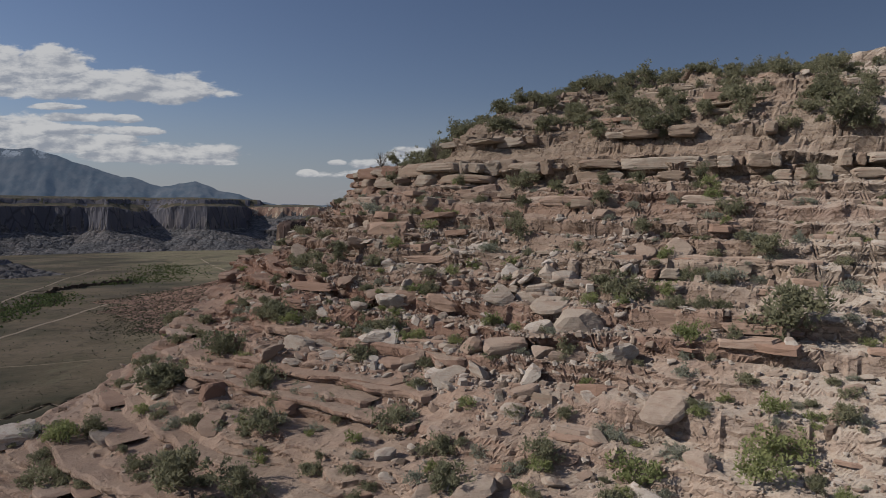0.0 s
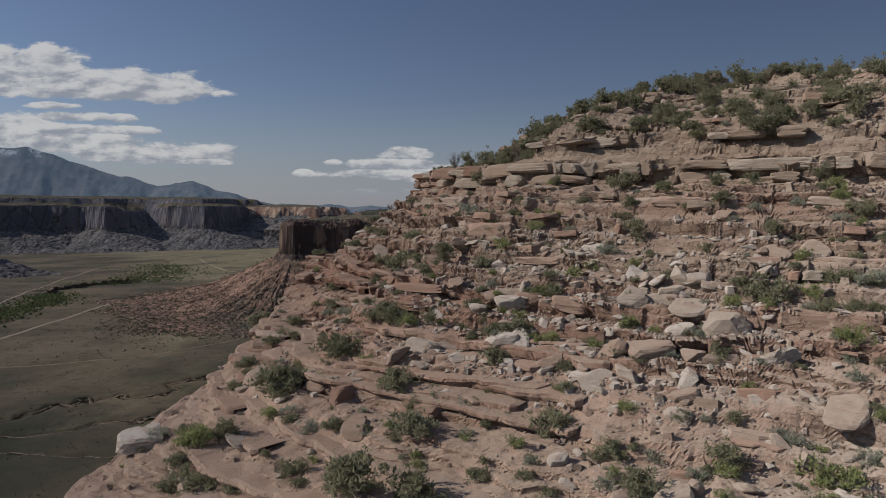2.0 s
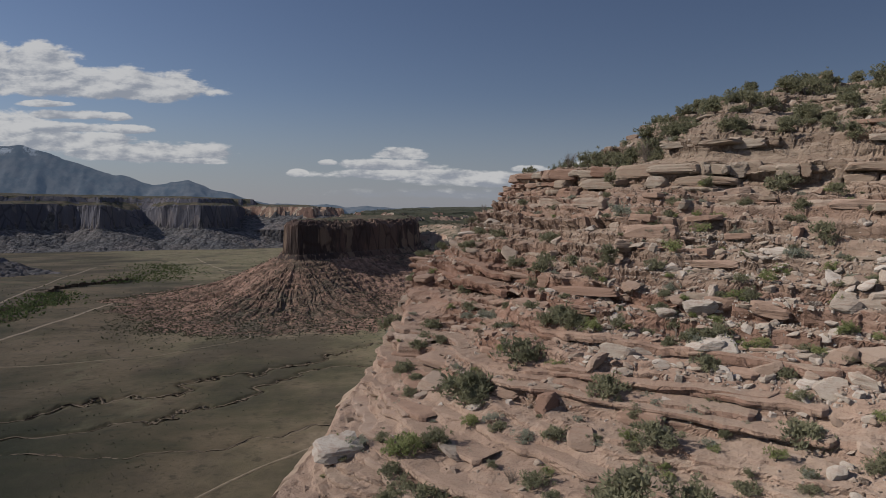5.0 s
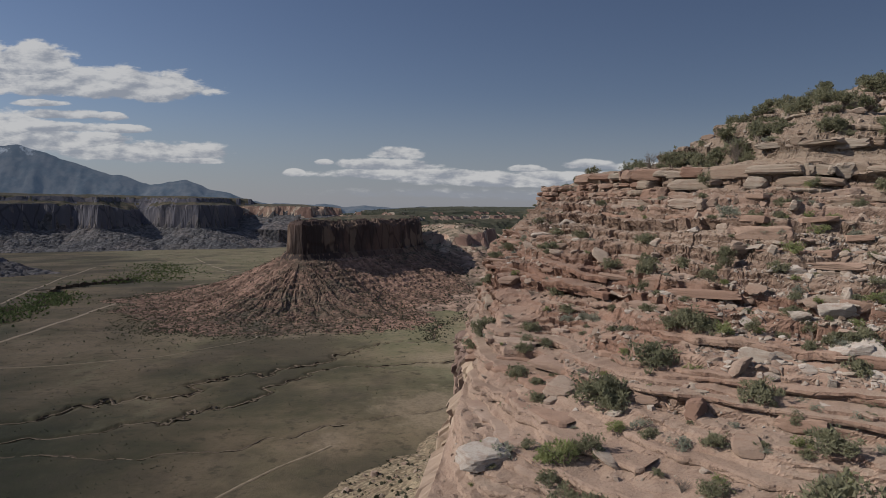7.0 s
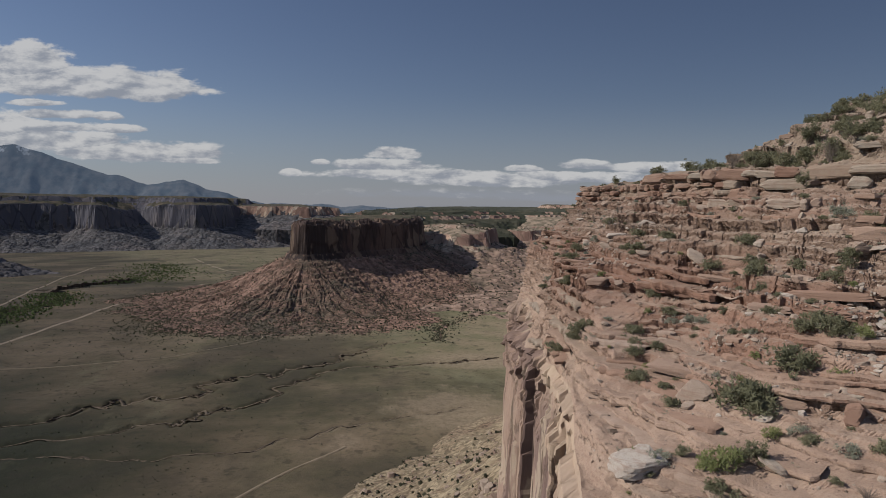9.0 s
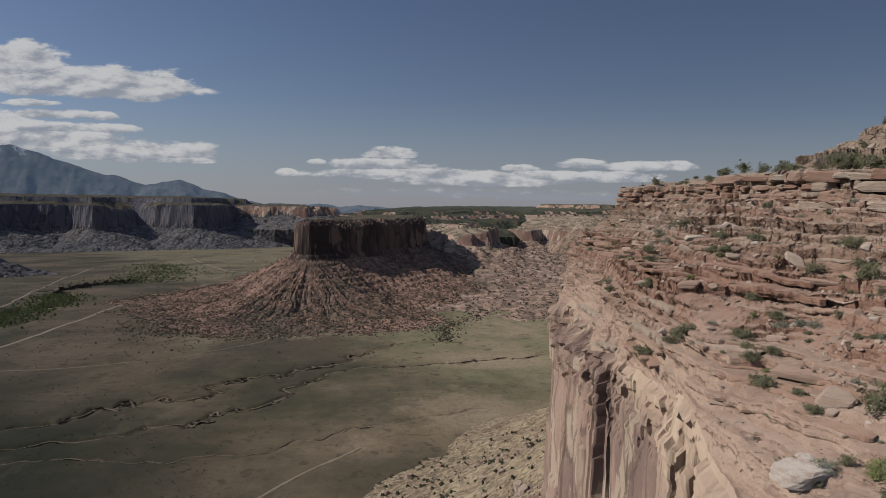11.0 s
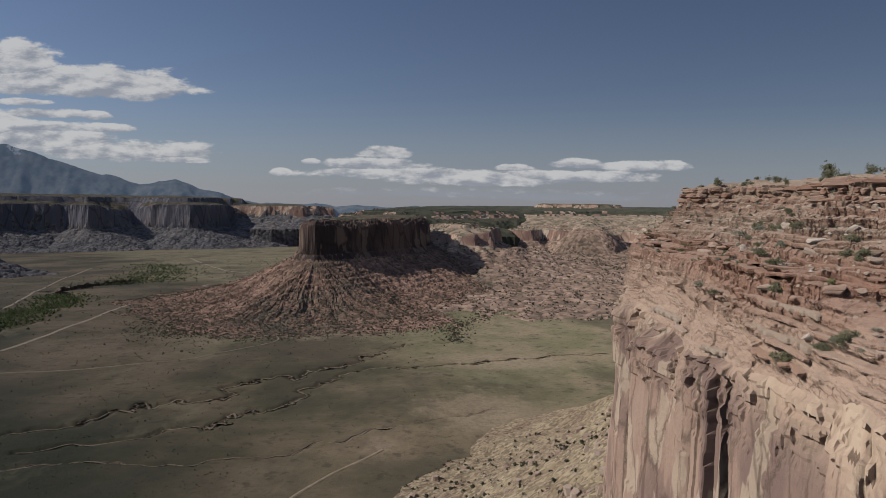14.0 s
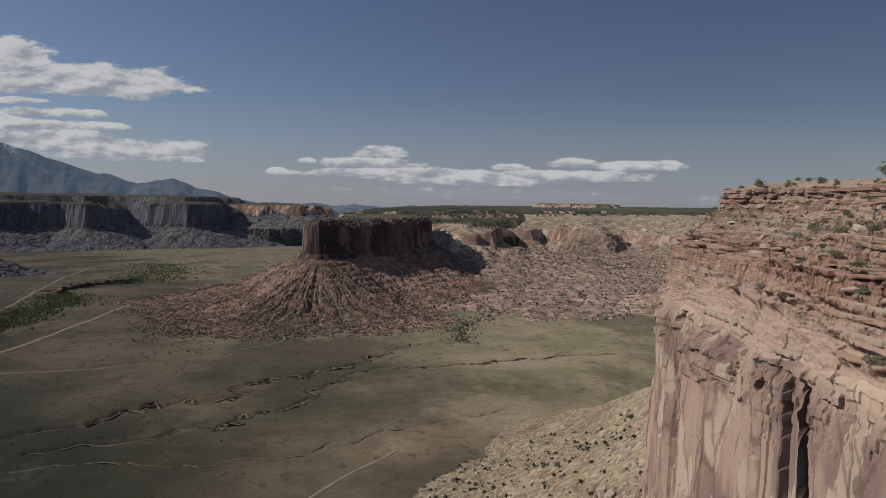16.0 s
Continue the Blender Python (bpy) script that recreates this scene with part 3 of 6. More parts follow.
def wash_sand():
    """Pale sand and cut banks along the washes."""
    for n, (bends, width, deep) in enumerate(WASHES[:3]):
        u = np.linspace(0, len(bends) - 1, 60 * len(bends))
        line = spline(bends, u)
        line[:, 0] += 4.0 * width * 0.5 * rough(u * 3.1, 0 * u, 0 * u, 3, 3)
        line[:, 1] += 5.0 * width * 0.5 * rough(u * 3.7, 0 * u + 9, 0 * u, 4, 3)
        d = np.gradient(line, axis=0)
        nrm = np.stack((-d[:, 1], d[:, 0]), -1) / np.hypot(d[:, 0], d[:, 1])[:, None]
        nrm *= np.where(nrm[:, 1:] > 0, 1, -1)
        half = width * (0.22 + 0.16 * bumps(u * 5, 0 * u, 0 * u, 40 + n))[:, None]
        z = floor_z(line[:, 0], line[:, 1])
        show = 0.42 * step(0.25, 0.6, bumps(u * 4.3, 0 * u, 0 * u, 45 + n))
        near, far = line - nrm * half, line + nrm * half
        bed = np.array((np.column_stack((near, z - 0.55 + show * 1.5)), np.column_stack((far, z - 0.55 + show * 1.5))))
        tagged(new("wash_bed", grid("wash_bed", bed, MAT_SAND, True)), "pale sand in the bed of a dry wash", "wash", kind="structure")
        cut = step(-0.15, 0.35, bumps(u * 3.3, 0 * u, 0 * u, 49 + n)) * (0.35 + 0.65 * step(-0.4, 0.5, bumps(u * 11, 0 * u, 0 * u, 53 + n)))
        lip = np.array((np.column_stack((far, z - 0.9)), np.column_stack((far + nrm * 0.1, z - 0.75 + 0.42 * (deep + 0.6) * cut)), np.column_stack((far + nrm * (0.5 + 1.1 * cut[:, None]), z - 0.55 + 0.2 * cut))))
        tagged(new("wash_bank", grid("wash_bank", lip, MAT_BANK)), "dark cut bank of a dry wash", "wash", kind="structure")
    # the creek's tall cut bank on its far side
    u = np.linspace(4.9, 8.3, 420)
    line = spline(WASHES[3][0], u) + np.array((-9.0, 6.0))
    line = line + 4.0 * np.stack((rough(u * 9, 0 * u, 0 * u, 56, 3), rough(u * 9, 0 * u + 5, 0 * u, 57, 3)), -1)
    z = floor_z(line[:, 0], line[:, 1])
    high = 5.5 * step(0.0, 0.3, np.minimum(u - 4.9, 8.3 - u)) * (0.75 + 0.35 * bumps(u * 14, 0 * u, 0 * u, 58))
    back = np.array((-1.5, 2.0))
    face = [np.column_stack((line + np.array((3.0, -4.0)), z - 4)), np.column_stack((line, z - 1.5)), np.column_stack((line + back * 0.3, z + high)), np.column_stack((line + back * 14, z - 1))]
    tagged(new("creek_bank", grid("creek_bank", np.array(face), MAT_BANK)), "dark cut earth bank above the creek", "creek bank", kind="structure")


wash_sand()

# ---------------------------------------------------------------- the near hill

RIM = ((150, -10), (80, 25), (45, 42), (30, 50), (19.3, 56.5), (11, 63), (4, 67.5), (-0.5, 70.5), (-4, 76), (-7, 83), (-9.2, 94),
       (-7.5, 105), (1.5, 118), (4.5, 134), (1.5, 151), (-2.0, 162), (8, 174), (30, 192), (75, 240), (125, 295), (250, 340))
EDGE = ((130, -75, 170), (50, -5, 176), (28, 14, 177), (16, 22, 176.5), (4, 28, 175.5), (-8, 33, 174.5), (-20, 39, 173.5), (-31, 45, 172),
        (-30.5, 55, 173), (-28, 67, 174), (-25.8, 84, 172.5), (-24.5, 98, 171), (-23.0, 110, 170), (-18.0, 132, 169.5), (-16.5, 150, 170),
        (-15, 163, 171), (-5, 180, 171), (8, 205, 170), (48, 268, 168), (95, 330, 168), (220, 400, 165))
CREST = ((150, 60), (95, 80), (65, 90), (50, 92), (42, 93), (38, 95), (35, 97), (33, 99), (31, 101), (30, 103), (28, 106),
         (28, 110), (30, 118), (32, 130), (30, 145), (35, 158), (45, 170), (60, 190), (90, 230), (140, 290), (280, 330))
# bed planes and how boldly each bed stands out: the cap, the middle ledges and the strong red ledge are hard, scree beds soft
BEDS = np.array((160, 168, 171, 173, 175, 177, 178.2, 180, 181.3, 182.5, 183.8, 185, 186.2, 187.3, 188.4, 189.6, 190.4, 191.0, 191.7, 192.7,
                 193.6, 195, 196.2, 197.4, 199.3, 200.3, 201.2, 203.4, 204.6, 207, 212, 220))
BED_HARD = np.array((0.2, 0.2, 0.25, 0.3, 0.3, 0.75, 0.15, 0.2, 0.85, 0.9, 0.1, 0.45, 0.35, 0.75, 0.2, 0.6, 0.35, 0.2, 0.95, 0.95,
                     0.2, 0.65, 0.2, 0.15, 0.8, 0.8, 0.25, 0.5, 0.3, 0.4, 0.3))
FALL_W = (0, 0.012, 0.15, 0.3, 0.5, 0.7, 0.83, 1.0)
FALL_Z = (0, 0.085, 0.225, 0.405, 0.645, 0.825, 0.90, 1.0)
STEEP_W = (0, 0.03, 0.07, 0.30, 0.52, 0.58, 0.82, 0.87, 0.93, 1.0)
STEEP_Z = (0, 0.08, 0.17, 0.27, 0.39, 0.45, 0.50, 0.68, 0.84, 1.0)
TALUS_TOP = 126.0


def terraced(z, power):
    k = np.clip(np.searchsorted(BEDS, z) - 1, 0, len(BEDS) - 2)
    lo, hi = BEDS[k], BEDS[k + 1]
    f = np.clip((z - lo) / (hi - lo), 1e-4, 1 - 1e-4)
    g = f ** power / (f ** power + (1 - f) ** power)
    return lo + g * (hi - lo), k


def spread_u():
    """Stations along the hill, dense where the camera passes."""
    spacing = ((0, 2, 4.0), (2, 3, 0.7), (3, 12, 0.20), (12, 16, 0.34), (16, 18, 1.5), (18, 20, 5.0))
    out = []
    for a, b, gap in spacing:
        v = np.linspace(a, b, 400)
        mid = (spline(RIM, v) + spline(EDGE, v)[:, :2]) / 2
        run = np.concatenate(((0,), np.cumsum(np.hypot(*np.diff(mid, axis=0).T))))
        n = max(int(run[-1] / gap), 4)
        out.append(np.interp(np.linspace(0, run[-1], n, endpoint=False), run, v))
    return np.concatenate(out + [np.array((20.0,))])


U = spread_u()
RIM_P, EDGE_P, CREST_P = spline(RIM, U), spline(EDGE, U), spline(CREST, U)
OUT = EDGE_P[:, :2] - RIM_P
OUT_LEN = np.hypot(OUT[:, 0], OUT[:, 1])
OUT = OUT / OUT_LEN[:, None]
run = np.concatenate(((0,), np.cumsum(np.hypot(*np.diff((RIM_P + EDGE_P[:, :2]) / 2, axis=0).T))))


def slope_z(iu, w):
    """Mean height of the slope below the cap."""
    s = run[iu]
    top = 193.5 + 0.35 * bumps(s / 9, 0 * s, 0 * s, 2)
    west = step(8.1, 10.3, U[iu])
    return top + (EDGE_P[iu][..., 2] - top) * (np.interp(w, FALL_W, FALL_Z) * (1 - west) + np.interp(w, STEEP_W, STEEP_Z) * west)


def contour(iu, z):
    """The w at which the mean slope stands at height z."""
    lo, hi = np.zeros(len(iu)), np.ones(len(iu))
    for _ in range(12):
        mid = (lo + hi) / 2
        above = slope_z(iu, mid) > z
        lo, hi = np.where(above, mid, lo), np.where(above, hi, mid)
    return (lo + hi) / 2


def smooth_rock(u, w):
    """Where the bare slickrock benches lie."""
    return step(4.4, 5.6, u) * (1 - step(10.2, 11.2, u)) * step(0.58, 0.72, w) + step(8.0, 9.0, u) * (1 - step(15.5, 16.5, u)) * step(0.58, 0.66, w) * 0.6 * step(10.2, 11.2, u)


def hill_surface(iu, w):
    """Places on the hill for station numbers iu and w from -1 (crest) over 0 (cap rim) to 1 (cliff edge)."""
    r, e, c, o = RIM_P[iu], EDGE_P[iu], CREST_P[iu], OUT[iu]
    s = run[iu]
    down = w >= 0
    plan = np.where(down[..., None], r + (e[..., :2] - r) * np.maximum(w, 0)[..., None], r + (c - r) * np.maximum(-w, 0)[..., None])
    x, y = plan[..., 0], plan[..., 1]
    top = 193.5 + 0.35 * bumps(s / 9, 0 * s, 0 * s, 2)
    z_slope = slope_z(iu, w)
    d = np.maximum(-w, 0) * np.hypot(*(c - r).T).T if c.ndim == 2 else np.maximum(-w, 0) * np.hypot(c[..., 0] - r[..., 0], c[..., 1] - r[..., 1])
    bench = 1.0 + 8.0 * step(6.6, 8.6, U[iu])
    past = np.maximum(d - bench, 0)
    north = 1 - 0.84 * step(90, 113, y)
    z_up = top + 0.5 * step(0, 6, d) + (13.0 * (1 - np.exp(-past / 23)) + (1.0 + 1.2 * step(7, 8.6, U[iu])) * step(0, 1.2, past)) * north
    z = np.where(down, z_slope, z_up)
    # large hollows and ribs
    z = z + 0.8 * rough(x / 14, y / 14, 0 * x, 21, 3) * step(0.0, 0.12, np.abs(w)) * (1 - step(0.93, 1.0, w))
    wave = 0.5 * bumps(s / 11, z / 7, 0 * s, 12)
    bed = np.clip(np.searchsorted(BEDS, z + wave) - 1, 0, len(BEDS) - 2)
    hard = np.clip(BED_HARD[bed] + 0.5 * rough(x / 12, y / 12, bed * 1.7, 41, 2), 0.0, 1.0)
    slick = smooth_rock(U[iu], w)
    zt, k = terraced(z + wave, 1 + (7.0 - 3.0 * slick) * hard)
    zt = zt - wave
    # thin slabs within the beds, dipping gently east
    gap = 0.55
    leaf = (zt + 0.03 * x + 0.5 * bumps(x / 6, y / 6, z / 5, 43)) / gap
    part_of = leaf - np.floor(leaf)
    sharp = part_of ** 5 / (part_of ** 5 + (1 - part_of) ** 5)
    slabby = np.clip(0.35 + 1.1 * rough(x / 5, y / 5, z / 2, 44, 2), 0, 1) * (1 - step(0.9, 0.97, w))
    zt = zt + gap * (sharp - part_of) * slabby
    # ledges overhang at the lip and are undercut below it
    lo, hi = BEDS[k], BEDS[k + 1]
    f = np.clip((z + wave - lo) / (hi - lo), 0, 1)
    lip = np.exp(-((f - 0.62) / 0.16) ** 2) - 0.8 * np.exp(-((f - 0.42) / 0.10) ** 2)
    ragged = np.clip(0.55 + 0.9 * rough(s / 2.1 + 7 * k, 0 * s, 0 * s, 15, 3), 0, 1.4)
    jut = lip * (hi - lo) * (0.56 + 0.3 * step(8.0, 9.5, U[iu])) * hard * ragged
    turn = np.floor(s / (1.6 + 2.4 * dice(k, 0 * k + 3)) + 0.9 * bumps(s / 1.7, k + 0 * s, 0 * s, 16))
    jut = jut + (dice(turn, k, 0 * k) - 0.5) * (0.25 + 0.85 * hard) * (1 - 0.8 * slick) * step(0.3, 0.5, f) * (1 - step(0.75, 1.0, f))
    jut = jut + 0.16 * slabby * (np.exp(-((part_of - 0.6) / 0.12) ** 2) - np.exp(-((part_of - 0.42) / 0.1) ** 2))
    jut = jut + 0.30 * rough(x / 2.4, y / 2.4, z / 0.8, 51, 3)
    jut = jut * (1 - step(0.97, 1.0, w)) - 0.9 * (1 - step(0.02, 0.05, w)) * step(-0.10, -0.03, w)
    # the western brow is broken into blocks and notches
    brow = step(0.88, 0.99, w) * step(8.8, 9.7, U[iu])
    notch = np.floor(s / 6.5 + 0.7 * bumps(s / 5, 0 * s, 0 * s, 18))
    jut = jut + brow * (1.3 * rough(s / 11, 0 * s, 0 * s, 19, 2) + 0.5 * (dice(notch, 0 * k + 7) - 0.5))
    zt = zt + brow * 0.8 * (dice(notch, 0 * k + 8) - 0.55)
    x, y = x + o[..., 0] * jut, y + o[..., 1] * jut
    zt = zt + 0.16 * rough(x / 1.1, y / 1.1, z / 1.1, 61, 3) + 0.10 * (dice(np.floor(x / 0.55), np.floor(y / 0.55)) - 0.5) * (1 - slick)
    return np.stack((x, y, zt), -1)


# joints of the cliff: stations at which the wall breaks into panels
rng = np.random.default_rng(4)
JOINTS = np.cumsum(rng.gamma(1.7, 3.8, 200) + 1.2)
CRACK_S = float(np.interp(10.86, U, run))


def cliff_surface(iu, h):
    """The wall below the edge: h from 0 at the edge to 1 at the top of the talus."""
    e, o, s = EDGE_P[iu], OUT[iu], run[iu]
    brow = hill_surface(iu, np.ones_like(h))
    z = brow[..., 2] + (TALUS_TOP - 4 - brow[..., 2]) * h
    fall = brow[..., 2] - z
    warp = s + 0.9 * bumps(z / 16, s / 30, 0 * s, 71) + 0.05 * fall
    k = np.searchsorted(JOINTS, warp)
    tier = np.floor((z + 1.2 * bumps(s / 4, z / 9, 0 * s, 72)) / (5 + 11 * dice(k, 0 * k + 1)) + dice(k, 0 * k + 2))
    panel = (dice(k, tier, 0 * k + 3) - 0.45) * 0.9 + (dice(k, 0 * k + 4) - 0.5) * 2.2
    gap = np.minimum(np.abs(warp - JOINTS[np.clip(k, 0, 199)]), np.abs(warp - JOINTS[np.clip(k - 1, 0, 199)]))
    open_ = dice(k, 0 * k + 6)
    groove = -np.where(open_ > 0.9, 1.0, 0.45) * (1 - step(0.05, 0.36, gap))
    # each panel is a flat face of its own bearing
    mid = (JOINTS[np.clip(k, 0, 199)] + JOINTS[np.clip(k - 1, 0, 199)]) / 2
    panel = panel + np.clip((warp - mid) * (dice(k, 0 * k + 9) - 0.42) * 0.8, -2.0, 2.0)
    wide = 0.35 + 0.055 * fall
    slot = (1 - step(wide, wide + 0.3, np.abs(warp - CRACK_S + 0.03 * fall))) * step(2.0, 3.0, fall)
    crack = -9.0 * slot
    bend = 1.4 * (1 - np.exp(-fall / 1.2)) + 0.055 * fall
    # broken beds at the top of the wall
    bed = np.floor(z / 1.25 + 0.35 * bumps(s / 6, z / 4, 0 * s, 87))
    cell = np.floor(s / (1.8 + 3.2 * dice(bed, 0 * k + 11)) + 0.5 * bumps(s / 3, z / 2, 0 * s, 88))
    ledgy = 1.5 * (dice(bed, cell, 0 * k + 12) - 0.45) * step(0.1, 0.5, fall) * (1 - step(4, 10, fall)) * (1 - slot)
    out = bend + (panel + groove + 0.35 * rough(s / 9, z / 14, 0 * s, 81, 3) + 0.06 * rough(s / 1.6, z / 2.2, 0 * s, 83, 3) + 0.10 * (dice(np.floor(z / 2.6 + 0.6 * bumps(s / 2, z / 3, 0 * s, 85)), np.floor(s / 1.7 + 0.6 * bumps(s / 3, z / 4, 0 * s, 86))) - 0.5) + 0.35 * (dice(np.floor(z / 0.9 + 0.5 * bumps(s / 3, z, 0 * s, 84)), np.floor(s / 4)) - 0.5) * (1 - step(5, 11, fall))) * step(0.3, 3.5, fall) * (1 - slot) + ledgy + crack
    x, y = brow[..., 0] + o[..., 0] * out, brow[..., 1] + o[..., 1] * out
    return np.stack((x, y, z), -1)


def talus_surface(iu, q):
    """Debris apron from the foot of the wall down to the floor."""
    foot = cliff_surface(iu, np.ones_like(q))
    o, s = OUT[iu], run[iu]
    far = q * 118
    x, y = foot[..., 0] + o[..., 0] * far, foot[..., 1] + o[..., 1] * far
    gully = 2.6 * rough(s / 26, far / 60, 0 * s, 91, 3) + 0.7 * rough(x / 5, y / 5, 0 * s, 92, 3)
    z = np.interp(far, (0, 20, 60, 88, 105, 118), (124, 109, 84, 72.5, 68.2, 64.5)) + gully * step(0, 12, far) * (1 - 0.6 * step(80, 118, far))
    z = np.where(q > 0.985, 60.0, z)
    return np.stack((x, y, z), -1)


def build_hill():
    iu = np.arange(len(U))
    up = -np.concatenate((np.linspace(1, 0.45, 24)[:-1], np.linspace(0.45, 0.012, 80)))
    dn = np.linspace(0, 1, 285)
    w = np.concatenate((up, dn))
    g, ww = np.meshgrid(iu, w, indexing="xy")
    # even spacing along each profile, so that risers get as many points as treads
    fine = np.concatenate((np.linspace(-1, 0, 260, endpoint=False), np.linspace(0, 1, 520)))
    q = hill_surface(*np.meshgrid(iu, fine, indexing="xy"))
    leap = np.linalg.norm(np.diff(q, axis=0), axis=2)
    for half, rows in ((fine < 0, w < 0), (fine >= 0, w >= 0)):
        f, n = fine[half], int(rows.sum())
        first = int(np.argmax(half))
        gone = np.vstack((np.zeros(len(iu)), np.cumsum(np.minimum(leap[first:first + len(f) - 1], 0.9), axis=0)))
        for c in iu:
            ww[rows, c] = np.interp(np.linspace(0, gone[-1, c], n), gone[:, c], f)
    p = hill_surface(g, ww)
    hill = new("hillside", grid("hillside", p, MAT_HILL))
    tagged(hill, "stepped red and tan sandstone hillside with ledges and loose soil", "hillside", kind="structure")
    g, hh = np.meshgrid(iu, np.linspace(0, 1, 96) ** 1.15, indexing="xy")
    wall = new("cliff", grid("cliff", cliff_surface(g, hh), MAT_CLIFF))
    tagged(wall, "sheer pinkish sandstone cliff with dark varnish streaks and cracks", "cliff", kind="structure")
    some = iu[::2]
    g, q = np.meshgrid(some, np.linspace(0, 1, 75), indexing="xy")
    skirt = new("talus", grid("talus", talus_surface(g, q), MAT_TALUS))
    tagged(skirt, "tan talus apron of broken stone below the cliff", "talus slope", kind="structure")
    return hill, wall, skirt


HILL, WALL, SKIRT = build_hill()

# ---------------------------------------------------------------- butte, mesas and the far range


def inside(poly, x, y):
    """Distance to the polygon's outline, positive inside it."""
    best, odd = np.full(x.shape, 1e18), np.zeros(x.shape, bool)
    for (ax, ay), (bx, by) in zip(poly, poly[1:] + poly[:1]):
        ex, ey = bx - ax, by - ay
        t = np.clip(((x - ax) * ex + (y - ay) * ey) / (ex * ex + ey * ey), 0, 1)
        best = np.minimum(best, (x - ax - t * ex) ** 2 + (y - ay - t * ey) ** 2)
        if ay != by:
            odd ^= ((ay > y) != (by > y)) & (x < ax + (y - ay) * ex / ey)
    return np.where(odd, 1, -1) * np.sqrt(best)


def build_butte():
    """A red prow of rock on a gullied cone, with a lit end and a long shaded side."""
    poly = [(-60, 1330), (-112, 1250), (-132, 1130), (-154, 1010), (-175, 930), (-169, 886), (-148, 869), (-118, 895), (-70, 950), (-30, 1004), (-4, 1052), (8, 1115), (2, 1240)]
    ring, fan = np.arange(590, 1262, 2.7), np.radians(np.linspace(-23.5, 8.5, 320))
    r, a = np.meshgrid(ring, fan, indexing="ij")
    x, y = HUB[0] + r * np.sin(a), HUB[1] + r * np.cos(a)
    d = inside(poly, x, y)
    # nearest place on the outline: how far along it, and in which direction
    ends = np.array(poly + poly[:1], float)
    line = np.concatenate([p + (q - p) * np.linspace(0, 1, 46)[:-1, None] for p, q in zip(ends[:-1], ends[1:])])
    along = np.concatenate(((0,), np.cumsum(np.hypot(*np.diff(line, axis=0).T))))
    flat = np.stack((x.ravel(), y.ravel()), -1)
    near = np.concatenate([((c[:, None] - line[None]) ** 2).sum(-1).argmin(1) for c in np.array_split(flat, 60)])
    s = along[near].reshape(x.shape)
    v = (flat - line[near]).reshape(*x.shape, 2)
    rc = s + 150 * np.where(d < 0, np.arctan2(v[..., 0], -v[..., 1]), 0)
    o = np.maximum(-d, 0)
    n0 = 0 * x
    oo = o / (1 + 0.16 * rough(rc / 75, n0, n0, 301, 2))
    z = np.interp(oo, (0, 3, 6, 15, 19, 40, 70, 100, 135, 170, 215, 260), (127, 125.5, 119.5, 117, 113.5, 102, 88.5, 79, 72, 68.2, 65.6, 58))
    rib = np.abs(rough((rc + 7 * rough(rc / 30, o / 38, n0, 303, 2)) / 13, o / 75, n0, 302, 4, 0.6))
    z = z + np.interp(o, (3, 22, 60, 115, 170, 220), (0.2, 1.0, 2.3, 2.3, 1.2, 0.3)) * (0.42 - 1.2 * rib)
    z = z + 0.45 * np.sin(z * 1.15 + 2.5 * bumps(x / 30, y / 30, n0, 304)) * step(14, 30, o) * (1 - step(80, 120, o))
    z = z + 0.55 * rough(x / 6, y / 6, n0, 305, 4, 0.6) * step(6, 14, o)
    z = z + (floor_z(x, y) - 67) * step(30, 140, o)
    joint = np.cumsum(np.random.default_rng(121).gamma(2.0, 4.2, 400) + 1.5)
    k = np.searchsorted(joint, s)
    flute = (dice(k, 0 * k + 2) - 0.5) * 2.4 + 4.0 * rough(s / 38, n0, n0, 306, 3) * step(-200, 0, d)
    dw = d + np.where(d > 0, flute * step(0, 2, d), 0)
    top = 6.0 * (dice(k, 0 * k + 5) - 0.6) * (1 - step(8, 22, d))
    up = np.interp(dw, (0, 1.2, 2.6, 4, 7, 8.2, 12, 13.5, 30, 80), (124, 140, 157, 160, 161.5, 164.5, 165.2, 167, 167.5, 168.8))
    z = np.where(d > 0, up + np.where(dw > 3, top, 0) + 0.9 * rough(x / 7, y / 7, n0, 307, 3) * step(4, 8, d), z)
    z = np.where(oo > 255, floor_z(x, y) - 16, z)
    p = np.stack((x, y, z), -1)
    faces = grid_faces(*x.shape)
    q = p.reshape(-1, 3)[faces]
    mid = d.ravel()[faces].mean(1)
    tall = np.ptp(q[..., 2], axis=1)
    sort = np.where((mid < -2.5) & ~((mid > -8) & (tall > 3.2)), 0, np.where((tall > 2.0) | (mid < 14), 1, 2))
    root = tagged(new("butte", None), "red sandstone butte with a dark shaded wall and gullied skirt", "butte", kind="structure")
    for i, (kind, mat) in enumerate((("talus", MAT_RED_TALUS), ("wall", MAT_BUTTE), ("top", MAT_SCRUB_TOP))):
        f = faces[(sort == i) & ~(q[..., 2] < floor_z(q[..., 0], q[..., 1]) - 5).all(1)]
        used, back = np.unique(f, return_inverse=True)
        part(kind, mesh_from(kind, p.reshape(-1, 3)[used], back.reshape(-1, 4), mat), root)


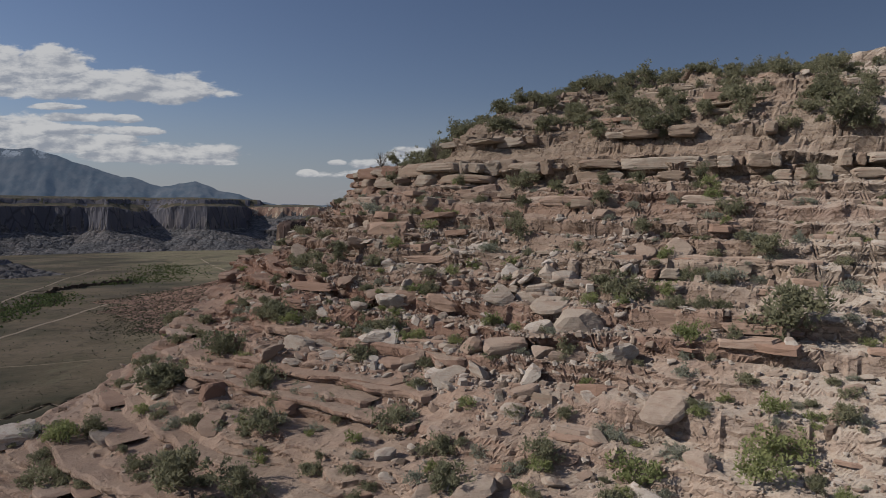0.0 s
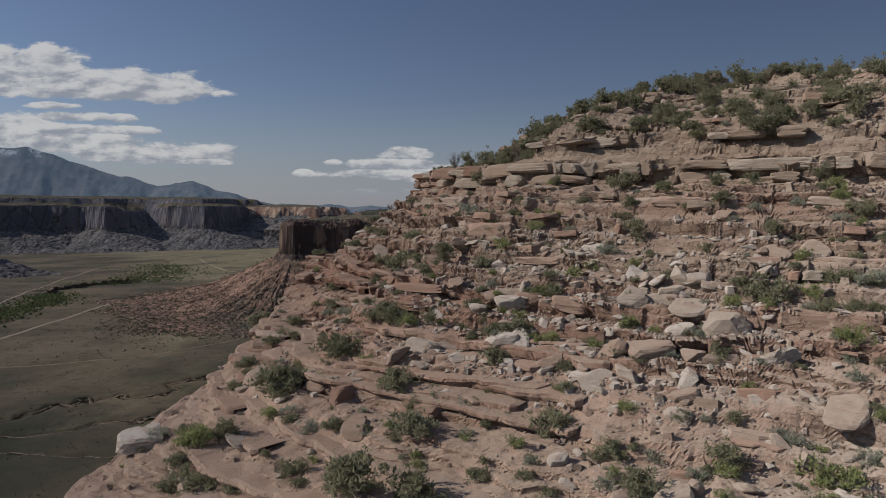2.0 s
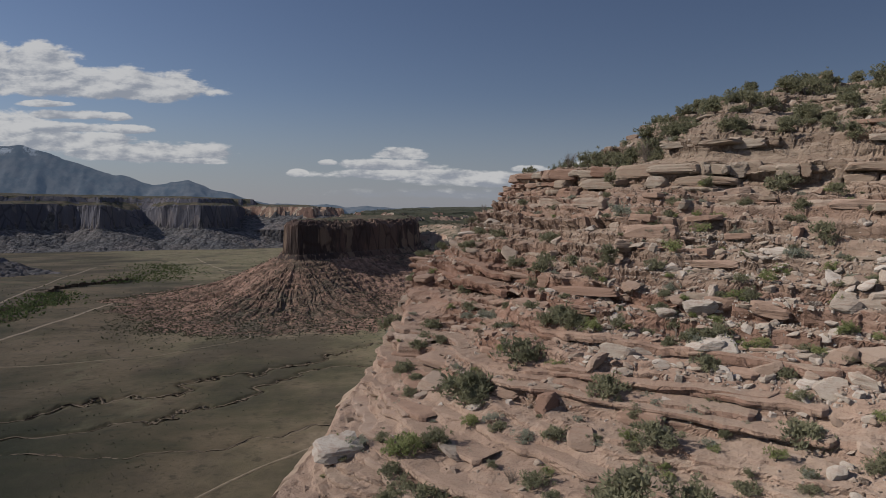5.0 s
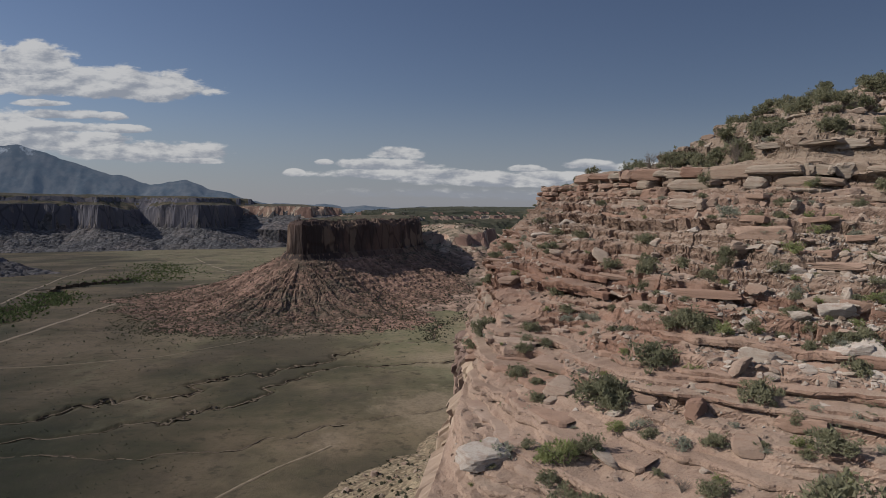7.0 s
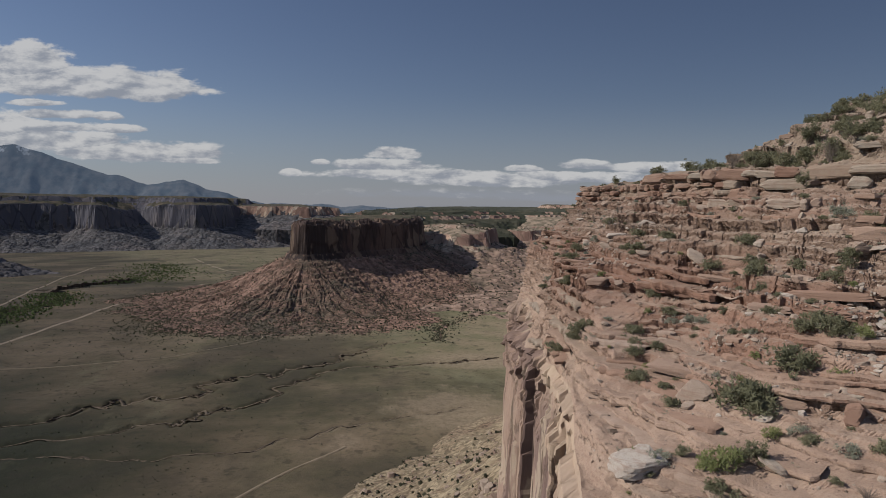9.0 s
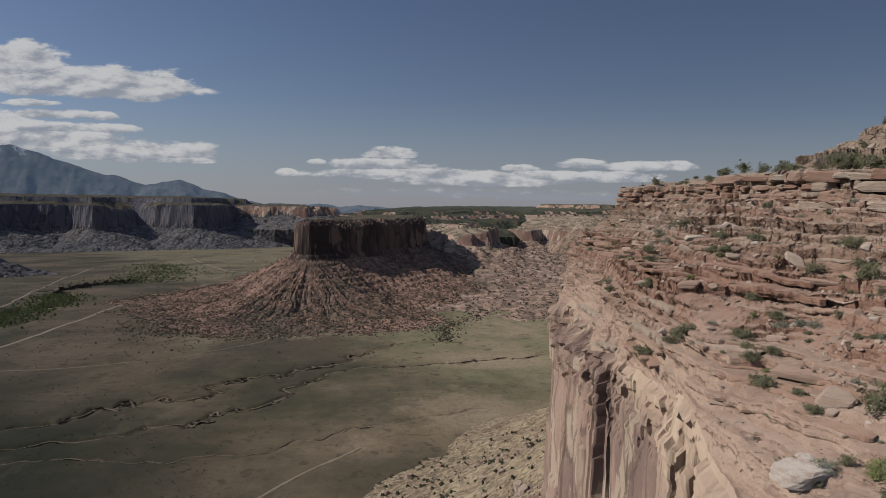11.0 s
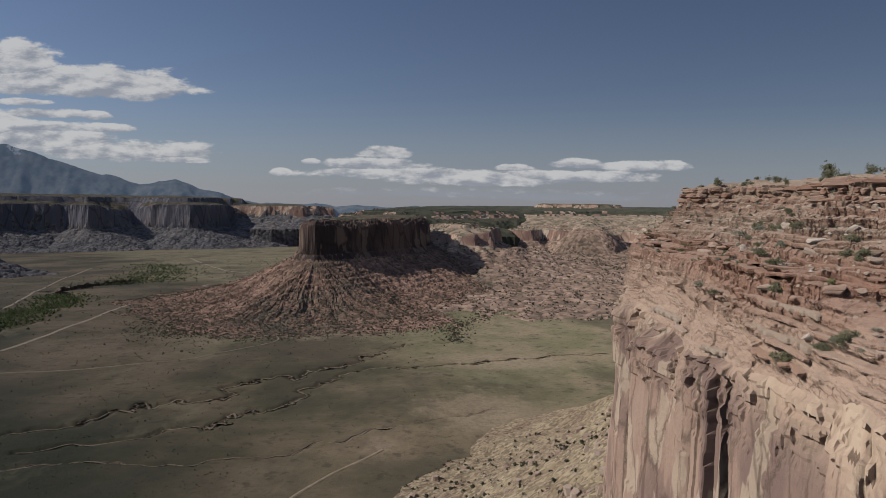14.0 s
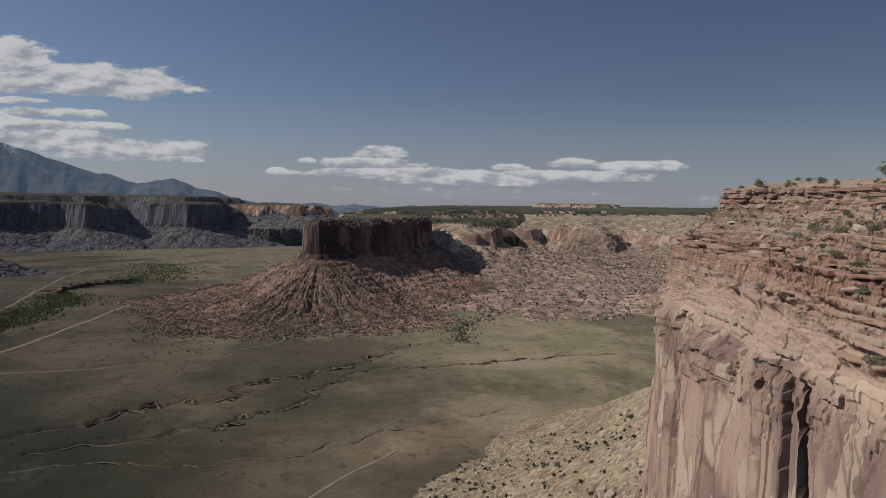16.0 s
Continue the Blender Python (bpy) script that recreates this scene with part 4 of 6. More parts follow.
def tableland(name, poly, profile, fan, ring, warp, label, category, mats, seed, shape=None):
    """A tiered table of rock: its outline and a profile of (distance inside the outline, height); three materials for apron, walls and top."""
    r, a = np.meshgrid(ring, np.radians(fan), indexing="ij")
    x, y = HUB[0] + r * np.sin(a), HUB[1] + r * np.cos(a)
    big, small = warp
    d = inside(list(poly), x, y) + big * rough(x / (big * 4.5), y / (big * 4.5), 0 * x, seed, 4) + small * np.abs(rough(x / (small * 5), y / (small * 5), 0 * x, seed + 9, 3))
    ribs = np.abs(rough(x / (small * 6), y / (small * 6), 0 * x, seed + 20, 4))
    ds, hs = zip(*profile)
    apron = step(ds[0], ds[0] * 0.5, d) * (1 - step(-small * 2, 0, d))
    worn = step(-0.15, 0.45, rough(x / (big * 7), y / (big * 7), 0 * x, seed + 40, 2))
    soft = np.interp(d - 14 * worn, ds, np.convolve(np.pad(hs, 1, mode="edge"), (0.3, 0.4, 0.3), mode="valid"))
    z = np.interp(d, ds, hs) * (1 - worn) + soft * worn + apron * small * (0.2 - 0.45 * ribs) + 1.5 * rough(x / 30, y / 30, 0 * x, seed + 30, 3) * step(30, 60, d)
    if shape:
        z = shape(x, y, d, z)
    gullies = np.abs(rough(x / (small * 3), y / (small * 7), 0 * x, seed + 60, 4, 0.6))
    z = z + step(ds[0], ds[0] * 0.6, d) * (1 - step(-small * 2, 0, d)) * small * (0.10 - 0.27 * gullies)
    z = np.where(d < ds[0], floor_z(x, y) - 12, np.maximum(z, floor_z(x, y) - 12))
    p = np.stack((x, y, z), -1)
    faces = grid_faces(*x.shape)
    q = p.reshape(-1, 3)[faces]
    mid_d = d.ravel()[faces].mean(1)
    rise = np.ptp(q[..., 2], axis=1) / np.maximum(np.hypot(np.ptp(q[..., 0], axis=1), np.ptp(q[..., 1], axis=1)), 0.1)
    sort = np.where(mid_d < -1, 0, np.where(rise > 0.5, 1, 2))
    gone = (q[..., 2] < floor_z(q[..., 0], q[..., 1]) - 11).all(1)
    root = tagged(new(name, None), label, category, kind="structure")
    for i, kind in enumerate(("talus", "wall", "top")):
        f = faces[(sort == i) & ~gone]
        used, back = np.unique(f, return_inverse=True)
        part(kind, mesh_from(kind, p.reshape(-1, 3)[used], back.reshape(-1, 4), mats[i]), root)
    return root


build_butte()
# plateau behind the butte, with a bay, towers and a pale dome
tableland("plateau", ((-30, 1570), (-25, 1400), (-10, 1230), (36, 1135), (96, 1118), (142, 1210), (152, 1400), (140, 1640), (205, 1790), (240, 1850), (258, 1730), (300, 1722), (335, 1800), (385, 1640), (400, 1612),
                      (480, 1617), (520, 1700), (612, 1560), (900, 1420), (1500, 1250), (3000, 1500), (3000, 4600), (100, 4600), (80, 3000), (10, 2000)),
          ((-600, 50), (-430, 61), (-210, 76), (-90, 92), (-30, 109), (0, 119), (7, 144), (50, 147), (55, 152), (150, 155), (800, 158)),
          np.linspace(-13, 40, 400), np.concatenate((np.arange(620, 1240, 9.0), np.arange(1240, 1900, 5.0), np.geomspace(1900, 4900, 28))), (20, 9),
          "layered pale sandstone plateau with scrub benches", "plateau", (MAT_FAR_TALUS, MAT_MESA, MAT_BENCH), 140,
          lambda x, y, d, z: np.maximum(z - 160 * step(-60, -200, x) * (d < 0) - 21 * step(1300, 1600, y) * step(-430, -60, d) * (1 - step(55, 160, d)), 141 - 24 * ((x - 418) ** 2 + (0.8 * (y - 1665)) ** 2) / 52 ** 2))
tableland("plateau", ((-165, 1620), (-20, 1590), (120, 1760), (300, 1960), (700, 2000), (1500, 1900), (3000, 2200), (3000, 4500), (200, 4500), (-50, 3000), (-150, 2100)),
          ((-120, 100), (-75, 134), (-40, 141), (0, 151), (6, 160), (40, 161), (46, 168), (300, 172)),
          np.linspace(-9, 44, 260), np.concatenate((np.arange(1430, 2200, 9.0), np.geomspace(2200, 4800, 20))), (24, 9),
          "upper plateau step dark with woodland", "plateau", (MAT_WOOD, MAT_MESA, MAT_WOOD), 145,
          lambda x, y, d, z: z - 190 * step(-165, -215, x) * (d < 0))
tableland("mesa", ((560, 2700), (800, 2640), (900, 2800), (800, 3100), (560, 3000)), ((-120, 165), (0, 172), (14, 186), (60, 188)),
          np.linspace(9, 22, 90), np.arange(2450, 3200, 12.0), (20, 8), "small flat-topped mesa on the wooded plateau", "mesa", (MAT_SCRUB_TOP, MAT_MESA, MAT_SCRUB_TOP), 150)
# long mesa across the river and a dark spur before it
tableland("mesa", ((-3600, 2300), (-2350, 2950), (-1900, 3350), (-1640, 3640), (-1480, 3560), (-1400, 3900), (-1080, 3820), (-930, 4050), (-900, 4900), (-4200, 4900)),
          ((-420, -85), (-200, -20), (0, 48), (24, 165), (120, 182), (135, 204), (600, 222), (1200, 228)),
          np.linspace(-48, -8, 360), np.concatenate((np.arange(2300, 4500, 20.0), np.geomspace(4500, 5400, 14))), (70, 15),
          "long dark red mesa wall standing in shade", "mesa", (MAT_SHADE_TALUS, MAT_SHADE_WALL, MAT_SCRUB_TOP), 160)
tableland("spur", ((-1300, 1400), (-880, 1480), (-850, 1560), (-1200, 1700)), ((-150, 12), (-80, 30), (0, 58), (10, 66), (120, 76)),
          np.linspace(-46, -21, 190), np.arange(1250, 2050, 7.0), (14, 8), "dark rocky spur at the edge of the valley", "hill", (MAT_SHADE_TALUS, MAT_SHADE_WALL, MAT_SCRUB_TOP), 165)
tableland("mesa", ((-1150, 4450), (-800, 4300), (-560, 4350), (-380, 4500), (-400, 4900), (-1200, 4900)), ((-300, 0), (0, 110), (20, 160), (300, 172)),
          np.linspace(-18, -3, 160), np.arange(3900, 5000, 16.0), (40, 20), "hazy far mesa beyond the valley", "mesa", (MAT_SHADE_TALUS, MAT_MESA, MAT_SCRUB_TOP), 168)


def build_range():
    """The far forested mountains as one backdrop ridge."""
    x = np.linspace(-4600, 600, 420)
    line = np.interp(x, (-4600, -3600, -2850, -2515, -2300, -2092, -1850, -1665, -1560, -1436, -1300, -1128, -900, -600, -200, 1500), (300, 470, 535, 540, 478, 412, 340, 290, 306, 318, 278, 225, 182, 168, 160, 150))
    line = line + 9 * rough(x / 130, 0 * x, 0 * x, 170, 4)
    f = np.linspace(0, 1, 60)[:, None]
    y = 4850 - 600 * (1 - f) + 0 * x
    z = -120 + (line + 120) * f ** 0.8 + 0 * x
    spur = np.abs(rough(x / 150 + 1.1 * f, f * 1.6, 0 * z, 171, 5, 0.55))
    z = z + np.sin(np.pi * f ** 1.4) * (12 - 38 * spur) + 7 * rough(x / 40, f * 12, 0 * z, 175, 4) * (1 - f)
    p = np.stack((x + 0 * f, y, z), -1)
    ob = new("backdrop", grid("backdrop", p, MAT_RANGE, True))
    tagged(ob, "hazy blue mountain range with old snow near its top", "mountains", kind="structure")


build_range()

# ---------------------------------------------------------------- loose rock on the hill
import functools

bpy.context.view_layer.update()


@functools.lru_cache(maxsize=None)
def stone_template(sides):
    """Ring heights and widths of an angular block, and its triangles."""
    rings = ((0.90, -0.5), (1.0, -0.36), (0.97, 0.36), (0.89, 0.5)) if sides > 6 else ((1.0, -0.5), (0.72, 0.5))
    tri = []
    for r in range(len(rings) - 1):
        for i in range(sides):
            a, b = r * sides + i, r * sides + (i + 1) % sides
            tri += [(a, b, b + sides), (a, b + sides, a + sides)]
    if sides > 6:
        tri += [(0, i + 1, i) for i in range(1, sides - 1)]
    last = (len(rings) - 1) * sides
    tri += [(last, last + i, last + i + 1) for i in range(1, sides - 1)]
    return rings, np.array(tri)


def stones(gen, size, sides=7, square=0.0):
    """Angular blocks of the given (n, 3) sizes about the origin: (n, 4 * sides, 3) places and the triangles of one."""
    rings, tri = stone_template(sides)
    n = len(size)
    ang = (np.arange(sides) + gen.uniform(-0.32, 0.32, (n, sides))) * (2 * math.pi / sides) + gen.uniform(0, 6.28, (n, 1)) * (1 - (square > 0))
    rad = gen.uniform(0.62, 1.0, (n, sides))
    if square:
        rad = rad * 0.3 + 0.7 * np.minimum(1 / np.maximum(np.abs(np.cos(ang)), 1e-3), 1 / np.maximum(np.abs(np.sin(ang)), 1e-3)) * gen.uniform(0.86, 1.0, (n, sides))
    p = np.zeros((n, len(rings), sides, 3))
    for k, (wide, high) in enumerate(rings):
        r = rad * wide * gen.uniform(0.90, 1.05, (n, sides))
        p[:, k, :, 0], p[:, k, :, 1] = r * np.cos(ang), r * np.sin(ang)
        p[:, k, :, 2] = high + gen.uniform(-0.07, 0.07, (n, sides))
    tilt = gen.uniform(-0.16, 0.16, (n, 1, 1, 2))
    p[..., 2] += (p[..., :2] * tilt).sum(-1) * (p[..., 2] > 0)
    p[..., :2] *= 0.5
    return (p * size[:, None, None, :]).reshape(n, -1, 3), tri


def ball(fine):
    """A ball of even points, its places and triangles."""
    bm = bmesh.new()
    bmesh.ops.create_icosphere(bm, subdivisions=fine, radius=1.0)
    bm.verts.ensure_lookup_table()
    p = np.array([v.co[:] for v in bm.verts])
    t = np.array([[v.index for v in f.verts] for f in bm.faces])
    bm.free()
    return p / np.linalg.norm(p, axis=1)[:, None], t


BALL, FINE_BALL = ball(2), ball(3)


def cut_rocks(gen, size, cuts=11, shape=None):
    """Fractured rocks: a ball trimmed by random flat breaks."""
    places, tri = shape or BALL
    n = len(size)
    nrm = gen.normal(0, 1, (n, cuts, 3))
    nrm[:, :2] = np.array(((0, 0, 1.0), (0, 0, -1.0))) + gen.normal(0, 0.14, (n, 2, 3))
    nrm /= np.linalg.norm(nrm, axis=2)[..., None]
    off = gen.uniform(0.5, 0.95, (n, cuts))
    off[:, :2] = gen.uniform(0.5, 0.8, (n, 2))
    reach = np.einsum("vk,nck->nvc", places, nrm)
    r = np.where(reach > 0.12, off[:, None, :] / np.maximum(reach, 0.12), 9.0).min(2)
    p = places[None] * np.minimum(r, 1.25)[..., None] * gen.uniform(0.985, 1.012, (n, len(places), 1))
    wave = rough(*(places.T[:, None] * 2.1 + gen.uniform(0, 99, (3, n, 1))), 7, 3)
    return p * (1 + 0.035 * wave[..., None]) * 0.60 * size[:, None, :], tri


def spin(p, yaw, pitch, roll):
    """Turn (n, m, 3) places by per-block angles."""
    def turn(p, a, i, j):
        c, s = np.cos(a)[:, None], np.sin(a)[:, None]
        q = p.copy()
        q[..., i], q[..., j] = c * p[..., i] - s * p[..., j], s * p[..., i] + c * p[..., j]
        return q
    return turn(turn(turn(p, roll, 1, 2), pitch, 0, 2), yaw, 0, 1)


def joined(name, p, tri, mat):
    n, m, _ = p.shape
    return mesh_from(name, p.reshape(-1, 3), (tri[None] + (np.arange(n) * m)[:, None, None]).reshape(-1, 3), mat)


def lay(gen, n, u_lo, u_hi, w_lo, w_hi):
    """n stations on the hill and the surface there, with the way downhill."""
    pick = np.where((U >= u_lo) & (U <= u_hi))[0]
    iu, w = gen.choice(pick, n), gen.uniform(w_lo, w_hi, n)
    return iu, w, hill_surface(iu, w), OUT[iu]


MAT_CAP = stone_material("pale_cap_sandstone", (0.282, 0.217, 0.165), (0.316, 0.258, 0.203), (0.351, 0.299, 0.244))
MAT_RED_LEDGE = stone_material("strong_red_ledge", (0.239, 0.144, 0.106), (0.268, 0.172, 0.128), (0.296, 0.211, 0.164))
MAT_SLAB = stone_material("red_ledge_sandstone", (0.304, 0.196, 0.144), (0.336, 0.236, 0.180), (0.368, 0.284, 0.228))


def ledge_slabs():
    """Broken slabs standing out of the bedded slope; the nearest are single pieces."""
    gen = np.random.default_rng(12)
    iu, w, at, out = lay(gen, 420, 2.3, 15.9, 0.03, 0.98)
    up = gen.random(420) < 0.16
    w = np.where(up, -gen.uniform(0.08, 0.75, 420), w)
    at = hill_surface(iu, w)
    slick = smooth_rock(U[iu], w) > 0.5
    keep = ~((slick & (gen.random(420) < 0.82)) | ((U[iu] > 8) & (gen.random(420) < 0.6)))
    iu, w, at, out = iu[keep], w[keep], at[keep], out[keep]
    n = len(iu)
    long = gen.gamma(2.2, 0.55, n) + 0.45
    size = np.stack((np.clip(long * gen.uniform(0.5, 1.0, n), 0.4, 2.4), long, np.clip(long * gen.uniform(0.10, 0.30, n), 0.14, 0.95)), -1)
    p, tri = stones(gen, size, 7, 0.8)
    yaw = np.arctan2(out[:, 1], out[:, 0]) + gen.normal(0, 0.22, n)
    p = spin(p, yaw, gen.normal(0.05, 0.09, n), gen.normal(0, 0.07, n))
    p += (at + np.column_stack((-out * size[:, :1] * 0.22, size[:, 2] * 0.02)))[:, None, :]
    near = np.where((at[:, 1] < 62) & (w > 0) & (size[:, 1] > 1.3))[0][:290]
    pale = gen.random(n) < np.where(w < 0.35, 0.35, 0.18)
    for i in near:
        mid = p[i].mean(0)
        ob = part("slab", mesh_from("ledge_slab", p[i] - mid, tri, MAT_CAP if pale[i] else MAT_SLAB), HILL)
        ob.location = mid
    rest = np.setdiff1d(np.arange(n), near)
    for flag, mat in ((True, MAT_CAP), (False, MAT_SLAB)):
        pick = rest[pale[rest] == flag]
        tagged(part("ledge_stones", joined("ledge_stones", p[pick], tri, mat), HILL), kind="stuff")


ledge_slabs()


def ledge(gen, u, w, long, thick, reach, mat=None, smooth=False):
    """One ragged rock lip that runs along a bed from station u."""
    s0 = float(np.interp(u, U, run))
    ss = np.arange(s0, min(s0 + long, run[-1] - 1), 0.26)
    if len(ss) < 4:
        return
    iu = np.clip(np.round(np.interp(ss, run, np.arange(len(U)))).astype(int), 0, len(U) - 1)
    if w > 0.01:
        here = float(slope_z(iu[len(iu) // 2:len(iu) // 2 + 1], np.array((w,)))[0])
        ww = contour(iu, here + 0.02 * gen.normal() * (ss - ss.mean()))
    else:
        ww = np.full(len(iu), w)
    at, o = hill_surface(iu, ww), OUT[iu]
    keep = np.ones(7) / 7
    lag = lambda v: np.convolve(np.pad(v, 3, mode="edge"), keep, mode="valid")
    mid_z = float(np.median(at[:, 2]))
    line = mid_z + 0.5 * (lag(at[:, 2]) - mid_z)
    x, y = lag(at[:, 0]), lag(at[:, 1])
    taper = np.minimum(1, (np.minimum(np.arange(len(ss)), np.arange(len(ss))[::-1]) + 0.6) / 2.5)
    seed = int(gen.integers(1, 9999))
    notch = 0.5 * (dice(np.floor(ss / 1.1 + 0.6 * bumps(ss / 1.1, 0 * ss, 0 * ss, seed)), 0 * ss + seed) - 0.5)
    reach = (reach + 0.28 * rough(ss / 1.6, 0 * ss, 0 * ss, seed, 3) + notch * (0.4 if smooth else 1.0)) * taper
    ring = []
    for r, h in ((-1.6, 0.5), (0.72, 0.5), (0.97, 0.34), (1.0, -0.1), (0.82, -0.5), (-1.6, -0.5)):
        d = reach * r if r > 0 else np.full(len(ss), r)
        jag = 0.06 * rough(ss / 0.5, 0 * ss + r, 0 * ss, seed + 3, 2) if r > 0 else 0
        ring.append(np.stack((x + o[:, 0] * (d + jag), y + o[:, 1] * (d + jag), line + thick * (h + 0.16 * rough(ss / 1.3, 0 * ss + h, 0 * ss, seed + 5, 2)) * (0.6 + 0.4 * taper)), -1))
    mid = np.array((x.mean(), y.mean(), np.mean(line)))
    if mat is None:
        mat = MAT_CAP if (mid[2] > 190.5 or gen.random() < 0.22) else MAT_SLAB
    ob = part("ledge", grid("ledge", np.array(ring) - mid, mat), HILL)
    ob.location = mid


def ledges():
    gen = np.random.default_rng(16)
    # long undercut lips of the bare benches
    for _ in range(16):
        ledge(gen, gen.uniform(4.6, 9.0), gen.choice((0.52, 0.6, 0.67, 0.74, 0.81, 0.88)), gen.uniform(12, 26), gen.uniform(0.35, 0.7), gen.uniform(0.5, 1.0), MAT_HILL, smooth=True)
    for _ in range(9):
        ledge(gen, gen.uniform(7.6, 13.5), float(gen.choice((0.44, 0.5, 0.78, 0.82))), gen.uniform(10, 22), gen.uniform(0.4, 0.8), gen.uniform(0.5, 1.1), MAT_HILL)
    for _ in range(12):
        ledge(gen, gen.uniform(9.4, 15.8), gen.uniform(0.03, 0.8), gen.uniform(1.2, 6.0), gen.uniform(0.14, 0.4), gen.uniform(0.25, 0.6), MAT_RED_LEDGE)
    for _ in range(64):
        u, w = gen.uniform(2.4, 9.4), gen.uniform(0.03, 0.97)
        if u < 5.4 and w > 0.32 and gen.random() < 0.65:
            continue
        if smooth_rock(np.array(u), np.array(w)) < 0.4 or gen.random() < 0.12:
            ledge(gen, u, w, gen.uniform(1.6, 9.0), gen.uniform(0.14, 0.5), gen.uniform(0.25, 0.7))
    for _ in range(9):
        ledge(gen, gen.uniform(5.6, 9.6), gen.choice((0.66, 0.76, 0.86)), gen.uniform(8, 16), gen.uniform(0.3, 0.7), gen.uniform(0.4, 0.8), smooth=True)
    for _ in range(7):
        ledge(gen, gen.uniform(9.4, 15.0), gen.choice((0.62, 0.70, 0.78, 0.86)), gen.uniform(7, 15), gen.uniform(0.25, 0.6), gen.uniform(0.4, 0.9), MAT_RED_LEDGE)
    for _ in range(8):
        ledge(gen, gen.uniform(9.2, 15.4), gen.uniform(0.84, 0.995), gen.uniform(5, 14), gen.uniform(0.3, 0.8), gen.uniform(0.4, 1.2), MAT_SLAB if gen.random() < 0.6 else MAT_CAP)
    for _ in range(34):
        ledge(gen, gen.uniform(2.6, 12.0), -gen.uniform(0.1, 0.6), gen.uniform(2.0, 9.0), gen.uniform(0.16, 0.5), gen.uniform(0.3, 0.8))


ledges()


def joint_blocks(gen, size, shape):
    """Joint-bounded sandstone blocks of the given (n, 3) sizes, edges worn, bedding etched into their sides."""
    places, tri = shape
    n = len(size)
    axes = np.vstack((np.eye(3), -np.eye(3)))
    nrm = np.concatenate((axes + gen.normal(0, 0.09, (n, 6, 3)), gen.normal(0, 1, (n, 6, 3))), 1)
    nrm /= np.linalg.norm(nrm, axis=2)[..., None]
    off = np.concatenate((gen.uniform(0.88, 1.0, (n, 6)), gen.uniform(0.98, 1.3, (n, 6))), 1)
    reach = np.einsum("vk,nck->nvc", places, nrm)
    r = np.where(reach > 0.1, off[:, None] / np.maximum(reach, 0.1), 9.0).min(2)
    p = places[None] * np.minimum(r, 1.5)[..., None]
    z = p[..., 2] * size[:, None, 2] / 0.42 + gen.uniform(0, 9, (n, 1))
    etch = bumps(z, 0 * z + np.arange(n)[:, None], 0 * z, 66)
    p[..., :2] *= (1 + 0.045 * np.where(etch > 0, 1, -1) * np.abs(etch) ** 0.5)[..., None]
    p = p * (1 + 0.05 * rough(*(p * 1.6 + gen.uniform(0, 99, (n, 1, 3))).transpose(2, 0, 1), 67, 3))[..., None]
    return p * 0.5 * size[:, None, :], tri


# courses of blocks: bed middle, thickness, first and last station, share kept, mean length, colour
COURSES = (
    (193.05, 1.2, 2.4, 15.8, 0.93, 2.1, "cap"), (192.0, 1.0, 2.4, 15.8, 0.6, 1.7, "cap"), (191.0, 0.9, 8.4, 15.8, 0.7, 1.9, "red"), (190.0, 0.9, 2.4, 15.8, 0.5, 1.6, "mixed"),
    (187.8, 1.2, 2.4, 7.6, 0.36, 2.3, "mixed"), (185.6, 1.1, 2.4, 5.8, 0.34, 1.9, "mixed"), (183.2, 1.0, 3.4, 15.8, 0.72, 2.4, "red"),
    (182.1, 0.95, 6.5, 15.8, 0.55, 2.6, "red"), (177.6, 1.0, 3.0, 7.6, 0.42, 2.2, "red"), (195.6, 0.9, 2.4, 9.0, 0.45, 1.9, "cap"),
    (199.8, 0.9, 2.4, 8.0, 0.55, 2.2, "cap"), (200.7, 0.7, 2.4, 8.0, 0.45, 1.8, "cap"),
)


